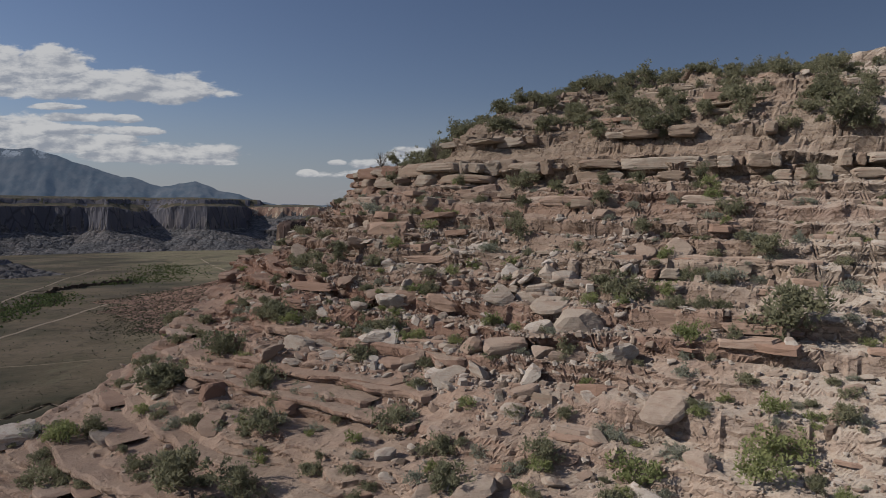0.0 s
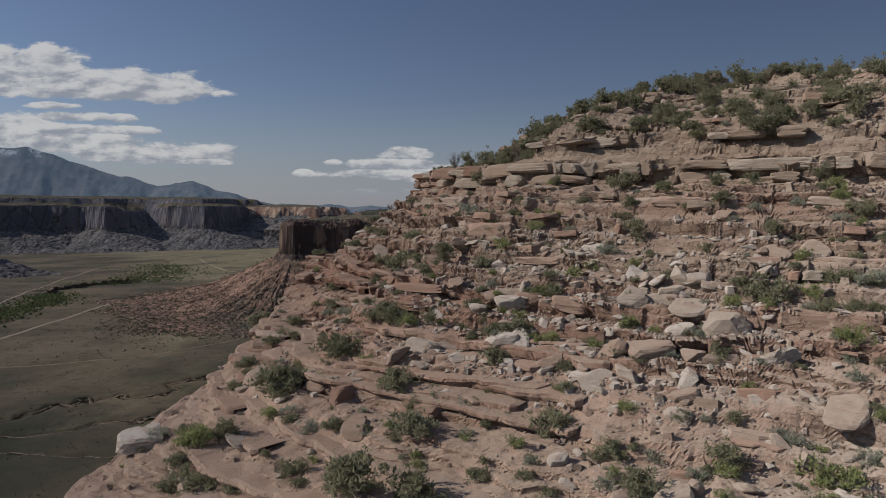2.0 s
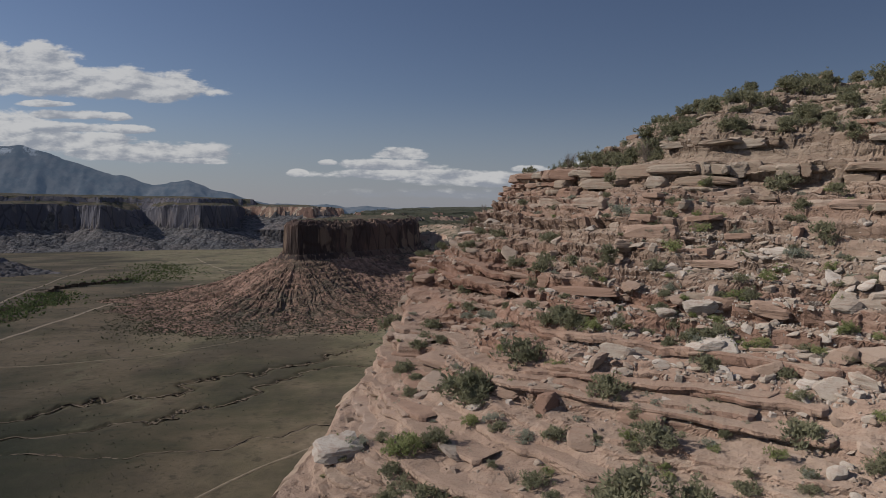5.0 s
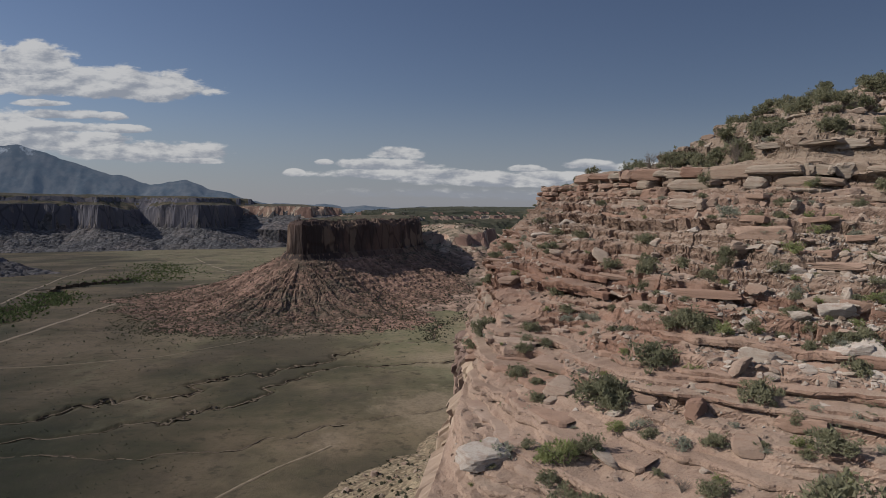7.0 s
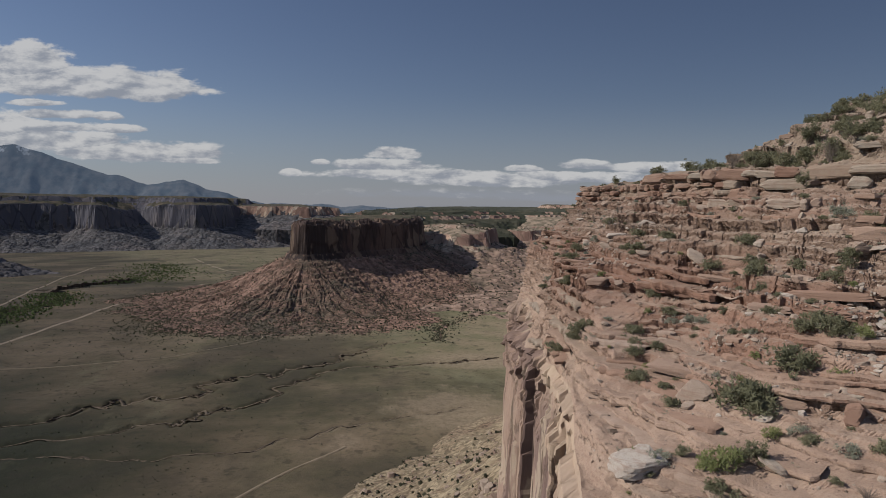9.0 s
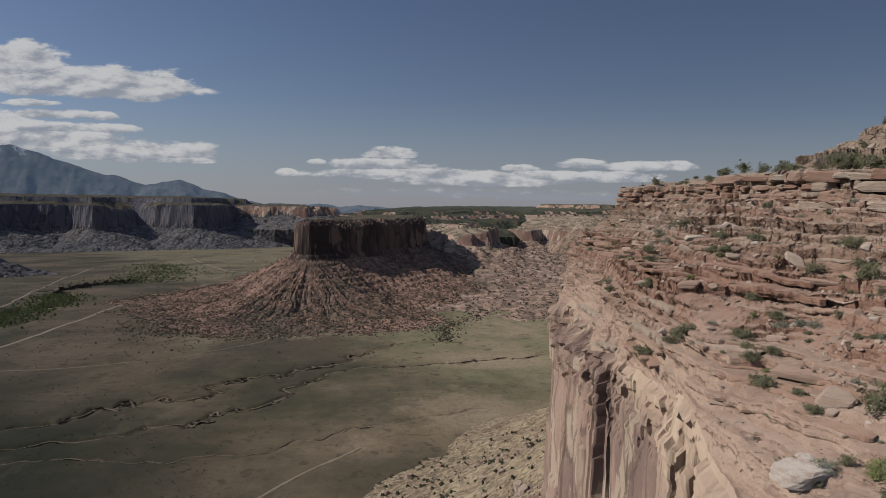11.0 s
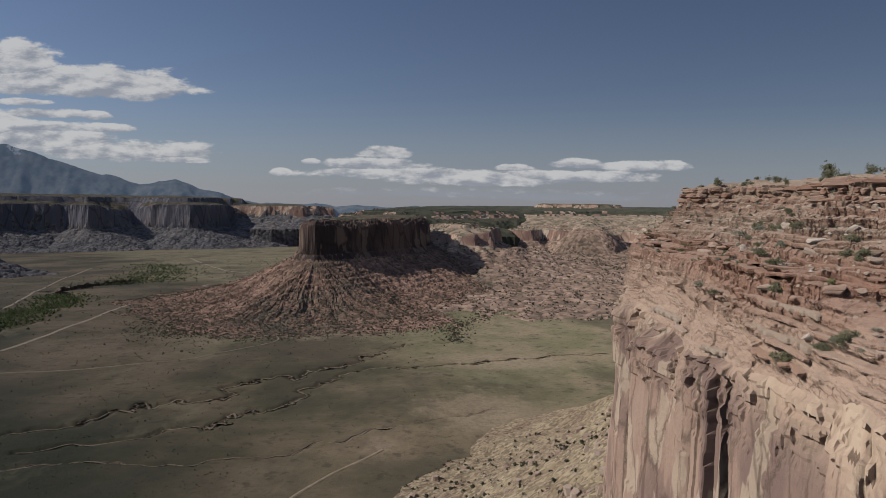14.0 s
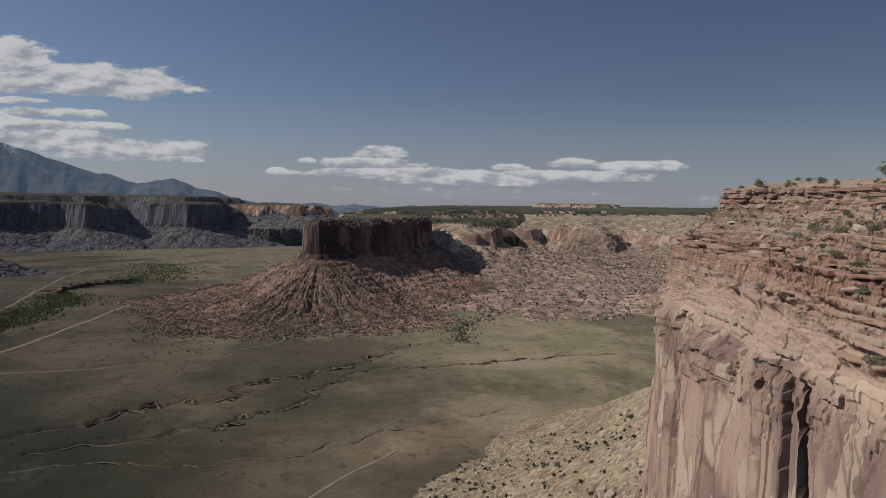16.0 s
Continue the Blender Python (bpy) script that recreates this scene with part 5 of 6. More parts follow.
def courses():
    """The hard beds, broken along their joints into rows of blocks."""
    gen = np.random.default_rng(19)
    far = {}
    ws = np.concatenate((np.linspace(-0.9, -0.02, 70), np.linspace(0.004, 0.97, 110)))
    for level, thick, first, last, share, mean, tone in COURSES:
        s, end = float(np.interp(first, U, run)), float(np.interp(last, U, run))
        while s < end:
            long = float(np.clip(gen.gamma(1.7, mean / 1.7), 0.7, 7.0))
            i = int(np.interp(s + long / 2, run, np.arange(len(U))))
            s += long * gen.uniform(0.97, 1.06)
            if gen.random() > share:
                continue
            prof = hill_surface(np.full(len(ws), i), ws)
            upper = ws < 0 if level > 193.8 else ws >= 0
            miss = np.abs(prof[:, 2] - level) + np.where(upper, 0, 99)
            j = int(miss.argmin())
            if miss[j] > 1.2:
                continue
            o = OUT[i]
            plan = RIM_P[i] + (EDGE_P[i, :2] - RIM_P[i]) * ws[j] if ws[j] >= 0 else RIM_P[i] + (CREST_P[i] - RIM_P[i]) * -ws[j]
            deep = gen.uniform(1.6, 2.6)
            high = thick * gen.uniform(0.5, 1.2)
            reach = gen.uniform(-0.1, 1.1)
            size = np.array(((deep, long * gen.uniform(0.93, 1.0), high),))
            p, tri = joint_blocks(gen, size, FINE_BALL if plan[1] < 84 else BALL)
            if tone == "cap":
                mat = MAT_CAP if U[i] < 8.9 + gen.uniform(-0.8, 0.8) else MAT_RED_LEDGE
            elif tone == "red":
                mat = MAT_RED_LEDGE if gen.random() < 0.8 else MAT_SLAB
            else:
                mat = (MAT_CAP, MAT_SLAB, MAT_STONE)[gen.integers(3)]
            if plan[1] >= 84:
                turn = np.array((math.atan2(o[1], o[0]) + gen.normal(0, 0.09),))
                at = np.array((plan[0] + o[0] * (reach - deep / 2), plan[1] + o[1] * (reach - deep / 2), level + gen.uniform(-0.1, 0.1)))
                far.setdefault(mat.name, (mat, []))[1].append(spin(p, turn, gen.normal(0, 0.05, 1), gen.normal(0, 0.04, 1))[0] + at)
                continue
            ob = part("block", mesh_from("block", p[0], tri, mat), HILL)
            yaw = math.degrees(math.atan2(o[1], o[0])) + gen.normal(0, 5)
            ob.matrix_basis = pose(plan[0] + o[0] * (reach - deep / 2), plan[1] + o[1] * (reach - deep / 2), level + gen.uniform(-0.1, 0.1), gen.normal(0, 2), gen.normal(1, 3), yaw)
    for mat, rows in far.values():
        tagged(part("ledge_blocks", joined("ledge_blocks", np.array(rows), BALL[1], mat), HILL), kind="stuff")


courses()


def boulders():
    """Fallen blocks: the large ones single, the rest as rubble."""
    gen = np.random.default_rng(13)
    zones = ((700, 2.3, 7.5, 0.22, 0.95, 0.45), (520, 4.2, 6.4, 0.25, 0.62, 0.75), (420, 7.5, 12.5, 0.1, 0.9, 0.25), (360, 12.5, 16.5, 0.05, 0.95, 0.1), (260, 2.3, 12.0, -0.8, -0.05, 0.2))
    groups = []
    for n, a, b, c, d, grey in zones:
        iu, w, at, out = lay(gen, n, a, b, c, d)
        ok = ~((smooth_rock(U[iu], w) > 0.5) & (gen.random(n) < 0.8))
        groups.append((at[ok], gen.random(ok.sum()) < grey))
    at, grey = np.vstack([g[0] for g in groups]), np.concatenate([g[1] for g in groups])
    n = len(at)
    big = np.clip(0.32 + gen.pareto(2.7, n) * 0.36, 0.32, 1.7)
    size = np.stack((big * gen.uniform(0.6, 1.0, n), big * gen.uniform(0.75, 1.25, n), big * gen.uniform(0.28, 0.62, n)), -1)
    p, tri = cut_rocks(gen, size * 1.15)
    p = spin(p, gen.uniform(0, 6.28, n), gen.normal(0, 0.32, n), gen.normal(0.0, 0.32, n))
    at[:, 2] += size[:, 2] * 0.16
    single = np.argsort(-big)[:240]
    q, fine_tri = cut_rocks(gen, size[single] * 1.15, 11, FINE_BALL)
    q = spin(q, gen.uniform(0, 6.28, 240), gen.normal(0, 0.32, 240), gen.normal(0.0, 0.32, 240))
    for j, i in enumerate(single):
        ob = new("boulder", mesh_from("boulder", q[j], fine_tri, MAT_GREY_STONE if grey[i] else MAT_STONE))
        ob.location = at[i]
        tagged(ob, "pale grey angular boulder fallen on the hillside" if grey[i] else "reddish tan angular boulder fallen on the hillside", "boulder", "fallen boulders")
    rest = np.setdiff1d(np.arange(n), single)
    for flag, mat in ((True, MAT_GREY_STONE), (False, MAT_STONE)):
        pick = rest[grey[rest] == flag]
        ob = new("rubble", joined("rubble", p[pick] + at[pick][:, None], tri, mat))
        tagged(ob, "pale grey broken stones" if flag else "reddish tan broken stones", "rubble", kind="stuff")


boulders()


# blocks that stand out: place, width, height, pale or not
BLOCKS = ((-8.1, 52.3, 2.5, 1.3, 1), (-10.4, 52.0, 2.3, 1.3, 1), (-3.2, 54.3, 1.3, 1.5, 1), (5.4, 49.3, 2.0, 1.2, 1), (5.0, 49.1, 2.2, 1.4, 1), (5.8, 47.7, 1.5, 1.0, 1), (7.1, 44.3, 3.0, 2.0, 1), (0.9, 45.9, 2.3, 1.4, 0), (2.8, 44.7, 3.4, 1.6, 0), (4.8, 43.8, 2.0, 1.1, 0), (5.9, 43.0, 2.2, 1.1, 0), (3.0, 41.2, 2.2, 0.9, 0), (4.6, 41.0, 2.0, 1.0, 0), (2.7, 40.0, 1.6, 1.1, 1), (-4.0, 38.3, 1.2, 1.0, 1), (-28.4, 49.3, 3.4, 2.1, 1), (4.6, 50.8, 1.6, 1.0, 1), (7.5, 48.2, 1.6, 1.1, 1), (6.0, 48.9, 1.4, 1.0, 1), (6.6, 44.7, 1.9, 1.1, 0))


def set_blocks():
    gen = np.random.default_rng(18)
    bpy.context.view_layer.update()
    for x, y, wide, high, pale in BLOCKS:
        hit, at, _n, _i = HILL.ray_cast((x, y, 240.0), (0, 0, -1))
        size = np.array(((wide * 0.74, wide * 0.6, high * 0.82),))
        p, tri = joint_blocks(gen, size * np.array((1.1, 1.1, 0.62)), FINE_BALL) if wide > 3.2 else cut_rocks(gen, size, 10, FINE_BALL)
        ob = new("boulder", mesh_from("boulder", p[0], tri, MAT_GREY_STONE if pale else MAT_STONE))
        ob.matrix_basis = pose(x, y + wide * 0.2, at.z + high * 0.2, gen.uniform(-9, 9), gen.uniform(-12, 12), gen.uniform(-25, 25))
        tagged(ob, "large pale grey fallen block on the slope" if pale else "large rounded red sandstone block on the slope", "boulder", "fallen boulders")


set_blocks()



def gravel():
    """Small stones strewn over the treads."""
    gen = np.random.default_rng(14)
    zones = ((14000, 2.4, 8.0, 0.03, 0.98, 0.3), (7000, 4.2, 6.6, 0.2, 0.7, 0.8), (7000, 8.0, 16.0, 0.03, 0.97, 0.05), (6000, 2.3, 12.0, -0.7, -0.02, 0.3))
    for n, a, b, c, d, grey in zones:
        iu, w, at, out = lay(gen, n, a, b, c, d)
        clump = rough(at[:, 0] / 3, at[:, 1] / 3, 0 * w, 33, 3)
        keep = (clump > gen.uniform(-0.9, 0.5, n)) & ~((smooth_rock(U[iu], w) > 0.4) & (gen.random(n) < 0.8))
        at = at[keep]
        n = len(at)
        big = np.clip(0.13 + gen.pareto(2.6, n) * 0.15, 0.1, 0.85)
        size = np.stack((big, big * gen.uniform(0.8, 1.5, n), big * gen.uniform(0.35, 0.8, n)), -1)
        p, tri = stones(gen, size, 5)
        p = spin(p, gen.uniform(0, 6.28, n), gen.normal(0, 0.25, n), gen.normal(0, 0.25, n)) + (at + np.array((0, 0, 0.03)))[:, None]
        for flag, mat in ((True, MAT_GREY_STONE), (False, MAT_STONE)):
            pick = (gen.random(n) < grey) == flag
            ob = new("gravel", joined("gravel", p[pick], tri, mat))
            tagged(ob, "small pale stones strewn on the slope" if flag else "small reddish stones strewn on the slope", "gravel", kind="stuff")


gravel()


def talus_stones():
    gen = np.random.default_rng(15)
    pick = np.where((U > 7) & (U < 18.5))[0]
    n = 10500
    iu, q = gen.choice(pick, n), gen.uniform(0.02, 0.95, n) ** 1.2
    at = talus_surface(iu, q)
    big = np.clip(0.45 + gen.pareto(2.1, n) * 0.6, 0.4, 4.5)
    size = np.stack((big, big * gen.uniform(0.7, 1.4, n), big * gen.uniform(0.4, 0.8, n)), -1)
    p, tri = stones(gen, size, 6)
    p = spin(p, gen.uniform(0, 6.28, n), gen.normal(0, 0.3, n), gen.normal(0, 0.3, n)) + at[:, None]
    ob = new("talus_blocks", joined("talus_blocks", p, tri, MAT_STONE))
    tagged(ob, "tan broken blocks strewn over the talus apron", "rubble", kind="stuff")


talus_stones()

# ---------------------------------------------------------------- plants


def limb(bm, start, end, r0, r1, sides=5, bends=3, gen=None, sway=0.12):
    """A tapered crooked limb."""
    start, end = Vector(start), Vector(end)
    axis = (end - start).normalized()
    side = axis.orthogonal().normalized()
    other = axis.cross(side)
    rings = []
    for k in range(bends + 1):
        f = k / bends
        c = start.lerp(end, f)
        if 0 < k < bends:
            c += Vector(gen.uniform(-1, 1, 3)) * sway * (end - start).length
        r = r0 + (r1 - r0) * f
        rings.append([bm.verts.new(c + (side * math.cos(a) + other * math.sin(a)) * r) for a in (2 * math.pi * i / sides for i in range(sides))])
    for lo, hi in zip(rings, rings[1:]):
        for i in range(sides):
            bm.faces.new((lo[i], lo[(i + 1) % sides], hi[(i + 1) % sides], hi[i]))
    bm.faces.new(list(reversed(rings[0])))
    bm.faces.new(rings[-1])


def wood_mesh(name, gen, tips, trunk_r, mat):
    bm = bmesh.new()
    fork = Vector((gen.uniform(-0.08, 0.08), gen.uniform(-0.08, 0.08), 0.16))
    limb(bm, (0, 0, -0.12), fork, trunk_r, trunk_r * 0.75, 5, 2, gen)
    for tip in tips:
        mid = fork.lerp(Vector(tip), 0.55) + Vector(gen.uniform(-0.06, 0.06, 3))
        limb(bm, fork, mid, trunk_r * 0.6, trunk_r * 0.35, 4, 2, gen)
        limb(bm, mid, tip, trunk_r * 0.35, trunk_r * 0.08, 3, 1, gen)
    me = bpy.data.meshes.new(name)
    bm.to_mesh(me)
    bm.free()
    me.materials.append(mat)
    return me


def leaf_mesh(name, gen, centres, radii, per, leaf, mat, droop=0.0):
    """Sprays of small pointed leaf clumps round the given centres."""
    pts, tri = [], []
    for c, r in zip(centres, radii):
        v = gen.normal(0, 1, (per, 3))
        v /= np.linalg.norm(v, axis=1)[:, None]
        at = c + v * r * gen.uniform(0.35, 1.0, (per, 1)) ** 0.6 * np.array((1, 1, 0.8))
        grow = v * 0.9 + gen.normal(0, 0.5, (per, 3)) + np.array((0, 0, 0.45 - droop))
        grow /= np.linalg.norm(grow, axis=1)[:, None]
        side = np.cross(grow, gen.normal(0, 1, (per, 3)))
        side /= np.linalg.norm(side, axis=1)[:, None]
        size = leaf * gen.uniform(0.6, 1.3, (per, 1))
        k = len(pts) * per * 3
        spray = np.stack((at - grow * size * 0.4 - side * size * 0.3, at - grow * size * 0.3 + side * size * 0.36, at + grow * size * 0.9), 1)
        pts.append(spray.reshape(-1, 3))
        tri.append(k + np.arange(per)[:, None] * 3 + np.array((0, 1, 2)))
    return mesh_from(name, np.vstack(pts), np.vstack(tri), mat)


def bush(name, seed, clumps, per, leaf, shape, leaf_mat, label, category, bare=0.0):
    """A plant one metre across: trunk and crown. shape: crown height, lean, openness."""
    gen = np.random.default_rng(seed)
    high, lean, loose = shape
    centres, radii = [], []
    lobes = gen.integers(3, 6)
    lobe = [np.array((math.cos(a) * r, math.sin(a) * r, h)) for a, r, h in zip(gen.uniform(0, 6.28, lobes), gen.uniform(0.08, 0.28, lobes), gen.uniform(0.22, 0.72, lobes) * high)]
    while len(centres) < clumps:
        base = lobe[gen.integers(lobes)]
        c = base + gen.normal(0, 1, 3) * np.array((0.13, 0.13, 0.13 * high)) * loose
        if c[2] < 0.08 or math.hypot(c[0], c[1]) > 0.5:
            continue
        c[0] += lean * c[2]
        centres.append(c)
        radii.append(gen.uniform(0.06, 0.13))
    root = new(name, None)
    tagged(root, label, category)
    tips = [tuple(c) for c in centres[:: max(1, clumps // 6)]]
    part("trunk", wood_mesh("trunk", gen, tips, 0.035 if not bare else 0.02, MAT_BARK if not bare else MAT_TWIG), root)
    part("crown", leaf_mesh("crown", gen, centres, radii, per, leaf, leaf_mat), root)
    return root


def dead_bush(seed):
    gen = np.random.default_rng(seed)
    root = tagged(new("dead_bush", None), "bare grey twiggy bush growing between rocks", "bush", "scattered bushes")
    bm = bmesh.new()
    for i in range(26):
        a, r, h = gen.uniform(0, 6.28), gen.uniform(0.15, 0.5), gen.uniform(0.35, 0.95)
        mid = (math.cos(a) * r * 0.5, math.sin(a) * r * 0.5, h * 0.55)
        limb(bm, (0, 0, -0.1), mid, 0.014, 0.009, 3, 2, gen)
        for j in range(3):
            limb(bm, mid, (math.cos(a) * r + gen.uniform(-0.16, 0.16), math.sin(a) * r + gen.uniform(-0.16, 0.16), h + gen.uniform(-0.15, 0.15)), 0.008, 0.003, 3, 2, gen)
    me = bpy.data.meshes.new("branchwork")
    bm.to_mesh(me)
    bm.free()
    me.materials.append(MAT_TWIG)
    part("branchwork", me, root)
    return root


KINDS = {
    "J": [bush("juniper", 200 + i, 60, 21, 0.058, (0.66 + 0.07 * i, 0.08 * (i - 1), 1.0), MAT_JUNIPER, "dark green juniper rooted in the rocky slope", "juniper") for i in range(4)],
    "L": [bush("bush", 220 + i, 52, 21, 0.058, (0.48, 0.1 * (i - 1), 1.1), MAT_JUNIPER, "low spreading dark green bush on a ledge", "bush") for i in range(3)],
    "S": [bush("sagebrush", 240 + i, 36, 22, 0.050, (0.48, 0.0, 1.1), MAT_SAGE, "rounded grey-green sagebrush on stony soil", "sagebrush", 1.0) for i in range(3)],
    "B": [bush("shrub", 260 + i, 40, 24, 0.052, (0.56, 0.0, 1.1), MAT_BRIGHT, "yellow-green leafy shrub between boulders", "shrub", 1.0) for i in range(3)],
    "T": [dead_bush(280), dead_bush(281)],
}
USED = {k: 0 for k in KINDS}
GROUPS = {"J": "junipers on the hillside", "L": "low bushes on the hillside", "S": "sagebrush on the hillside", "B": "shrubs on the hillside", "T": "scattered bushes"}


PLAN = []


def plant(kind, x, y, wide, gen):
    PLAN.append((kind, x, y, wide, gen.uniform(-6, 6), gen.uniform(-6, 6), gen.uniform(0, 360), gen.uniform(0.85, 1.12)))


PLANT_GEN = np.random.default_rng(70)
JUNIPERS = ((9.9, 76.5, 1.2), (14.6, 79.9, 1.6), (17.7, 79.3, 3.1), (20.1, 70.4, 3.7), (27.1, 76.4, 2.0), (27.9, 68.0, 1.9), (30.1, 66.7, 2.8), (33.5, 67.4, 1.6), (37.2, 68.3, 2.6), (42.1, 71.0, 1.8), (-2.3, 88.5, 3.3), (-4.3, 74.5, 2.1), (1.7, 74.0, 1.5), (9.5, 67.9, 3.4), (13.5, 65.2, 3.3), (16.6, 61.3, 4.2), (18.3, 61.0, 2.6), (20.7, 61.1, 2.7), (23.6, 58.8, 4.2), (27.9, 54.2, 4.6), (28.2, 58.3, 2.2), (23.8, 62.9, 2.8), (6.3, 70.6, 2.3), (29.7, 53.2, 3.1), (25.6, 56.3, 2.6), (6.0, 59.7, 2.2), (4.9, 55.4, 2.7), (1.6, 66.8, 1.5), (-4.6, 64.6, 1.8), (11.0, 55.0, 2.2), (14.4, 57.0, 1.9), (18.1, 54.9, 2.1))
for _x, _y, _w in JUNIPERS:
    plant("J", _x, _y, _w, PLANT_GEN)
JUNIPERS_MORE = ((18.4, 50.5, 2.6), (12.4, 50.6, 2.1), (8.8, 60.0, 2.0), (24.9, 51.4, 1.9), (10.3, 46.2, 4.2), (18.6, 45.0, 3.2), (16.7, 38.9, 5.3), (-5.9, 53.9, 2.2), (-1.5, 52.8, 2.1), (-13.5, 38.3, 4.7), (-11.0, 37.9, 3.6), (-22.0, 48.2, 2.2), (-17.5, 42.5, 2.3), (-8.6, 61.0, 2.5), (-10.3, 60.4, 2.0), (-10.1, 54.4, 1.8), (-13.8, 72.6, 2.4), (5.2, 39.4, 1.5), (3.4, 36.7, 2.6), (-3.1, 96.7, 2.3), (-3.1, 89.5, 1.9), (-1.6, 88.3, 1.9), (1.3, 88.8, 1.5), (2.6, 86.0, 3.8), (-2.1, 87.8, 3.0), (-0.1, 81.3, 3.6), (1.4, 79.0, 4.2), (5.9, 161.9, 2.8), (-4.4, 126.6, 3.2), (-1.7, 123.6, 2.4), (5.8, 124.3, 3.3), (-3.0, 102.3, 2.7))
for _x, _y, _w in JUNIPERS_MORE:
    plant("J", _x, _y, _w, PLANT_GEN)
JUNIPERS_MORE_YET = ((-3.1, 96.7, 3.5),)
for _x, _y, _w in JUNIPERS_MORE_YET:
    plant("J", _x, _y, _w, PLANT_GEN)
DEAD = ((-6.1, 85.2, 2.0), (-0.0, 77.4, 2.5), (18.8, 62.3, 1.3), (1.6, 50.6, 1.2))
for _x, _y, _w in DEAD:
    plant("T", _x, _y, _w, PLANT_GEN)
SAGE = ((15.6, 44.8, 2.7), (21.1, 41.5, 1.9), (20.9, 45.9, 1.7), (5.7, 44.8, 1.8), (12.2, 42.4, 1.4), (14.5, 40.7, 1.4), (6.6, 38.0, 1.6), (11.9, 40.7, 1.4), (3.5, 44.5, 1.4), (11.0, 36.7, 1.3), (2.0, 36.8, 1.8), (7.1, 37.3, 1.6), (2.5, 55.3, 1.8), (-10.2, 88.1, 1.4), (-3.2, 96.6, 2.4), (-6.0, 65.9, 2.9), (-17.2, 68.8, 1.7), (-18.6, 69.4, 1.7), (-18.9, 49.9, 1.6), (-27.3, 50.0, 2.3), (-17.5, 47.3, 2.0))
for _x, _y, _w in SAGE:
    plant("S", _x, _y, _w, PLANT_GEN)
SHRUBS = ((12.3, 41.0, 2.1), (13.4, 33.6, 3.4), (11.1, 31.4, 3.1), (7.0, 34.5, 3.3), (9.7, 45.1, 1.5), (0.1, 53.7, 1.7), (2.9, 50.2, 2.0), (-4.0, 59.7, 2.4), (13.6, 35.2, 1.9), (0.3, 41.5, 1.4), (-11.4, 55.0, 2.1), (-24.0, 47.6, 3.0), (-24.9, 48.6, 2.3), (-27.9, 50.5, 1.6), (-20.2, 49.9, 1.6))
for _x, _y, _w in SHRUBS:
    plant("B", _x, _y, _w, PLANT_GEN)
LOW_JUNIPERS = ((-25.5, 72.9, 3.2), (-19.9, 53.3, 5.1), (-16.0, 55.5, 2.1), (-18.8, 74.5, 2.5), (-12.2, 48.6, 3.6), (-6.5, 46.9, 1.7), (-12.7, 56.5, 3.3), (-6.0, 48.9, 2.8), (-3.8, 51.3, 3.7), (-1.8, 47.1, 1.7), (1.9, 44.7, 1.5), (-4.0, 42.2, 4.2), (2.7, 40.1, 1.5), (-1.2, 39.1, 2.6), (-7.9, 39.4, 2.0), (-5.9, 37.8, 1.4), (-11.2, 43.2, 3.6), (-15.6, 46.4, 2.4), (-18.7, 48.7, 1.7), (-1.2, 35.0, 3.2), (-4.9, 36.9, 1.5), (-23.2, 44.5, 3.7), (-17.4, 85.3, 2.4), (-16.6, 83.4, 2.7), (-10.7, 72.1, 3.0), (-12.3, 67.6, 3.3), (-21.9, 69.8, 2.7), (-21.2, 66.4, 2.1), (-24.4, 61.3, 2.4), (-20.6, 54.1, 5.2), (-16.3, 55.2, 4.5), (-13.0, 57.4, 3.9))
for _x, _y, _w in LOW_JUNIPERS:
    plant("L", _x, _y, _w, PLANT_GEN)
LOW_JUNIPERS_MORE = ((-14.3, 61.1, 2.0), (-9.5, 112.2, 4.1), (-9.1, 78.4, 1.6), (-12.3, 112.2, 1.9), (-15.6, 97.4, 2.4), (-15.7, 87.2, 2.6), (-14.5, 82.5, 2.8), (-19.2, 99.2, 2.4), (-25.1, 83.0, 4.1), (-25.1, 76.7, 2.5), (-20.4, 101.2, 2.1), (-23.1, 88.5, 2.9), (-22.1, 105.0, 2.1))
for _x, _y, _w in LOW_JUNIPERS_MORE:
    plant("L", _x, _y, _w, PLANT_GEN)

BUSHES_MORE = ((-24.2, 45.7, 2.8), (-25.4, 45.7, 1.9), (-21.2, 43.3, 2.3), (-17.1, 41.1, 1.3), (-14.7, 39.6, 2.9), (-13.3, 40.2, 1.7), (-19.7, 52.0, 2.4), (-23.1, 66.0, 2.3), (-18.4, 70.9, 2.5), (-14.1, 58.0, 2.0), (-5.7, 51.9, 2.4), (-5.8, 56.1, 1.5), (-24.9, 46.8, 2.3), (-12.1, 43.7, 1.6), (-11.4, 69.9, 3.1), (-6.8, 54.9, 2.0), (-5.7, 58.9, 2.2), (-21.9, 90.9, 2.8), (-0.8, 84.6, 4.5), (6.8, 64.1, 3.9), (-24.1, 62.6, 2.7), (-22.3, 67.8, 2.0), (-10.5, 64.6, 2.4), (-17.7, 83.3, 1.8), (-10.9, 86.3, 1.9), (-6.8, 105.1, 3.0), (-3.8, 94.1, 3.2), (12.9, 152.6, 3.0))
for _x, _y, _w in BUSHES_MORE:
    plant("L", _x, _y, _w, PLANT_GEN)
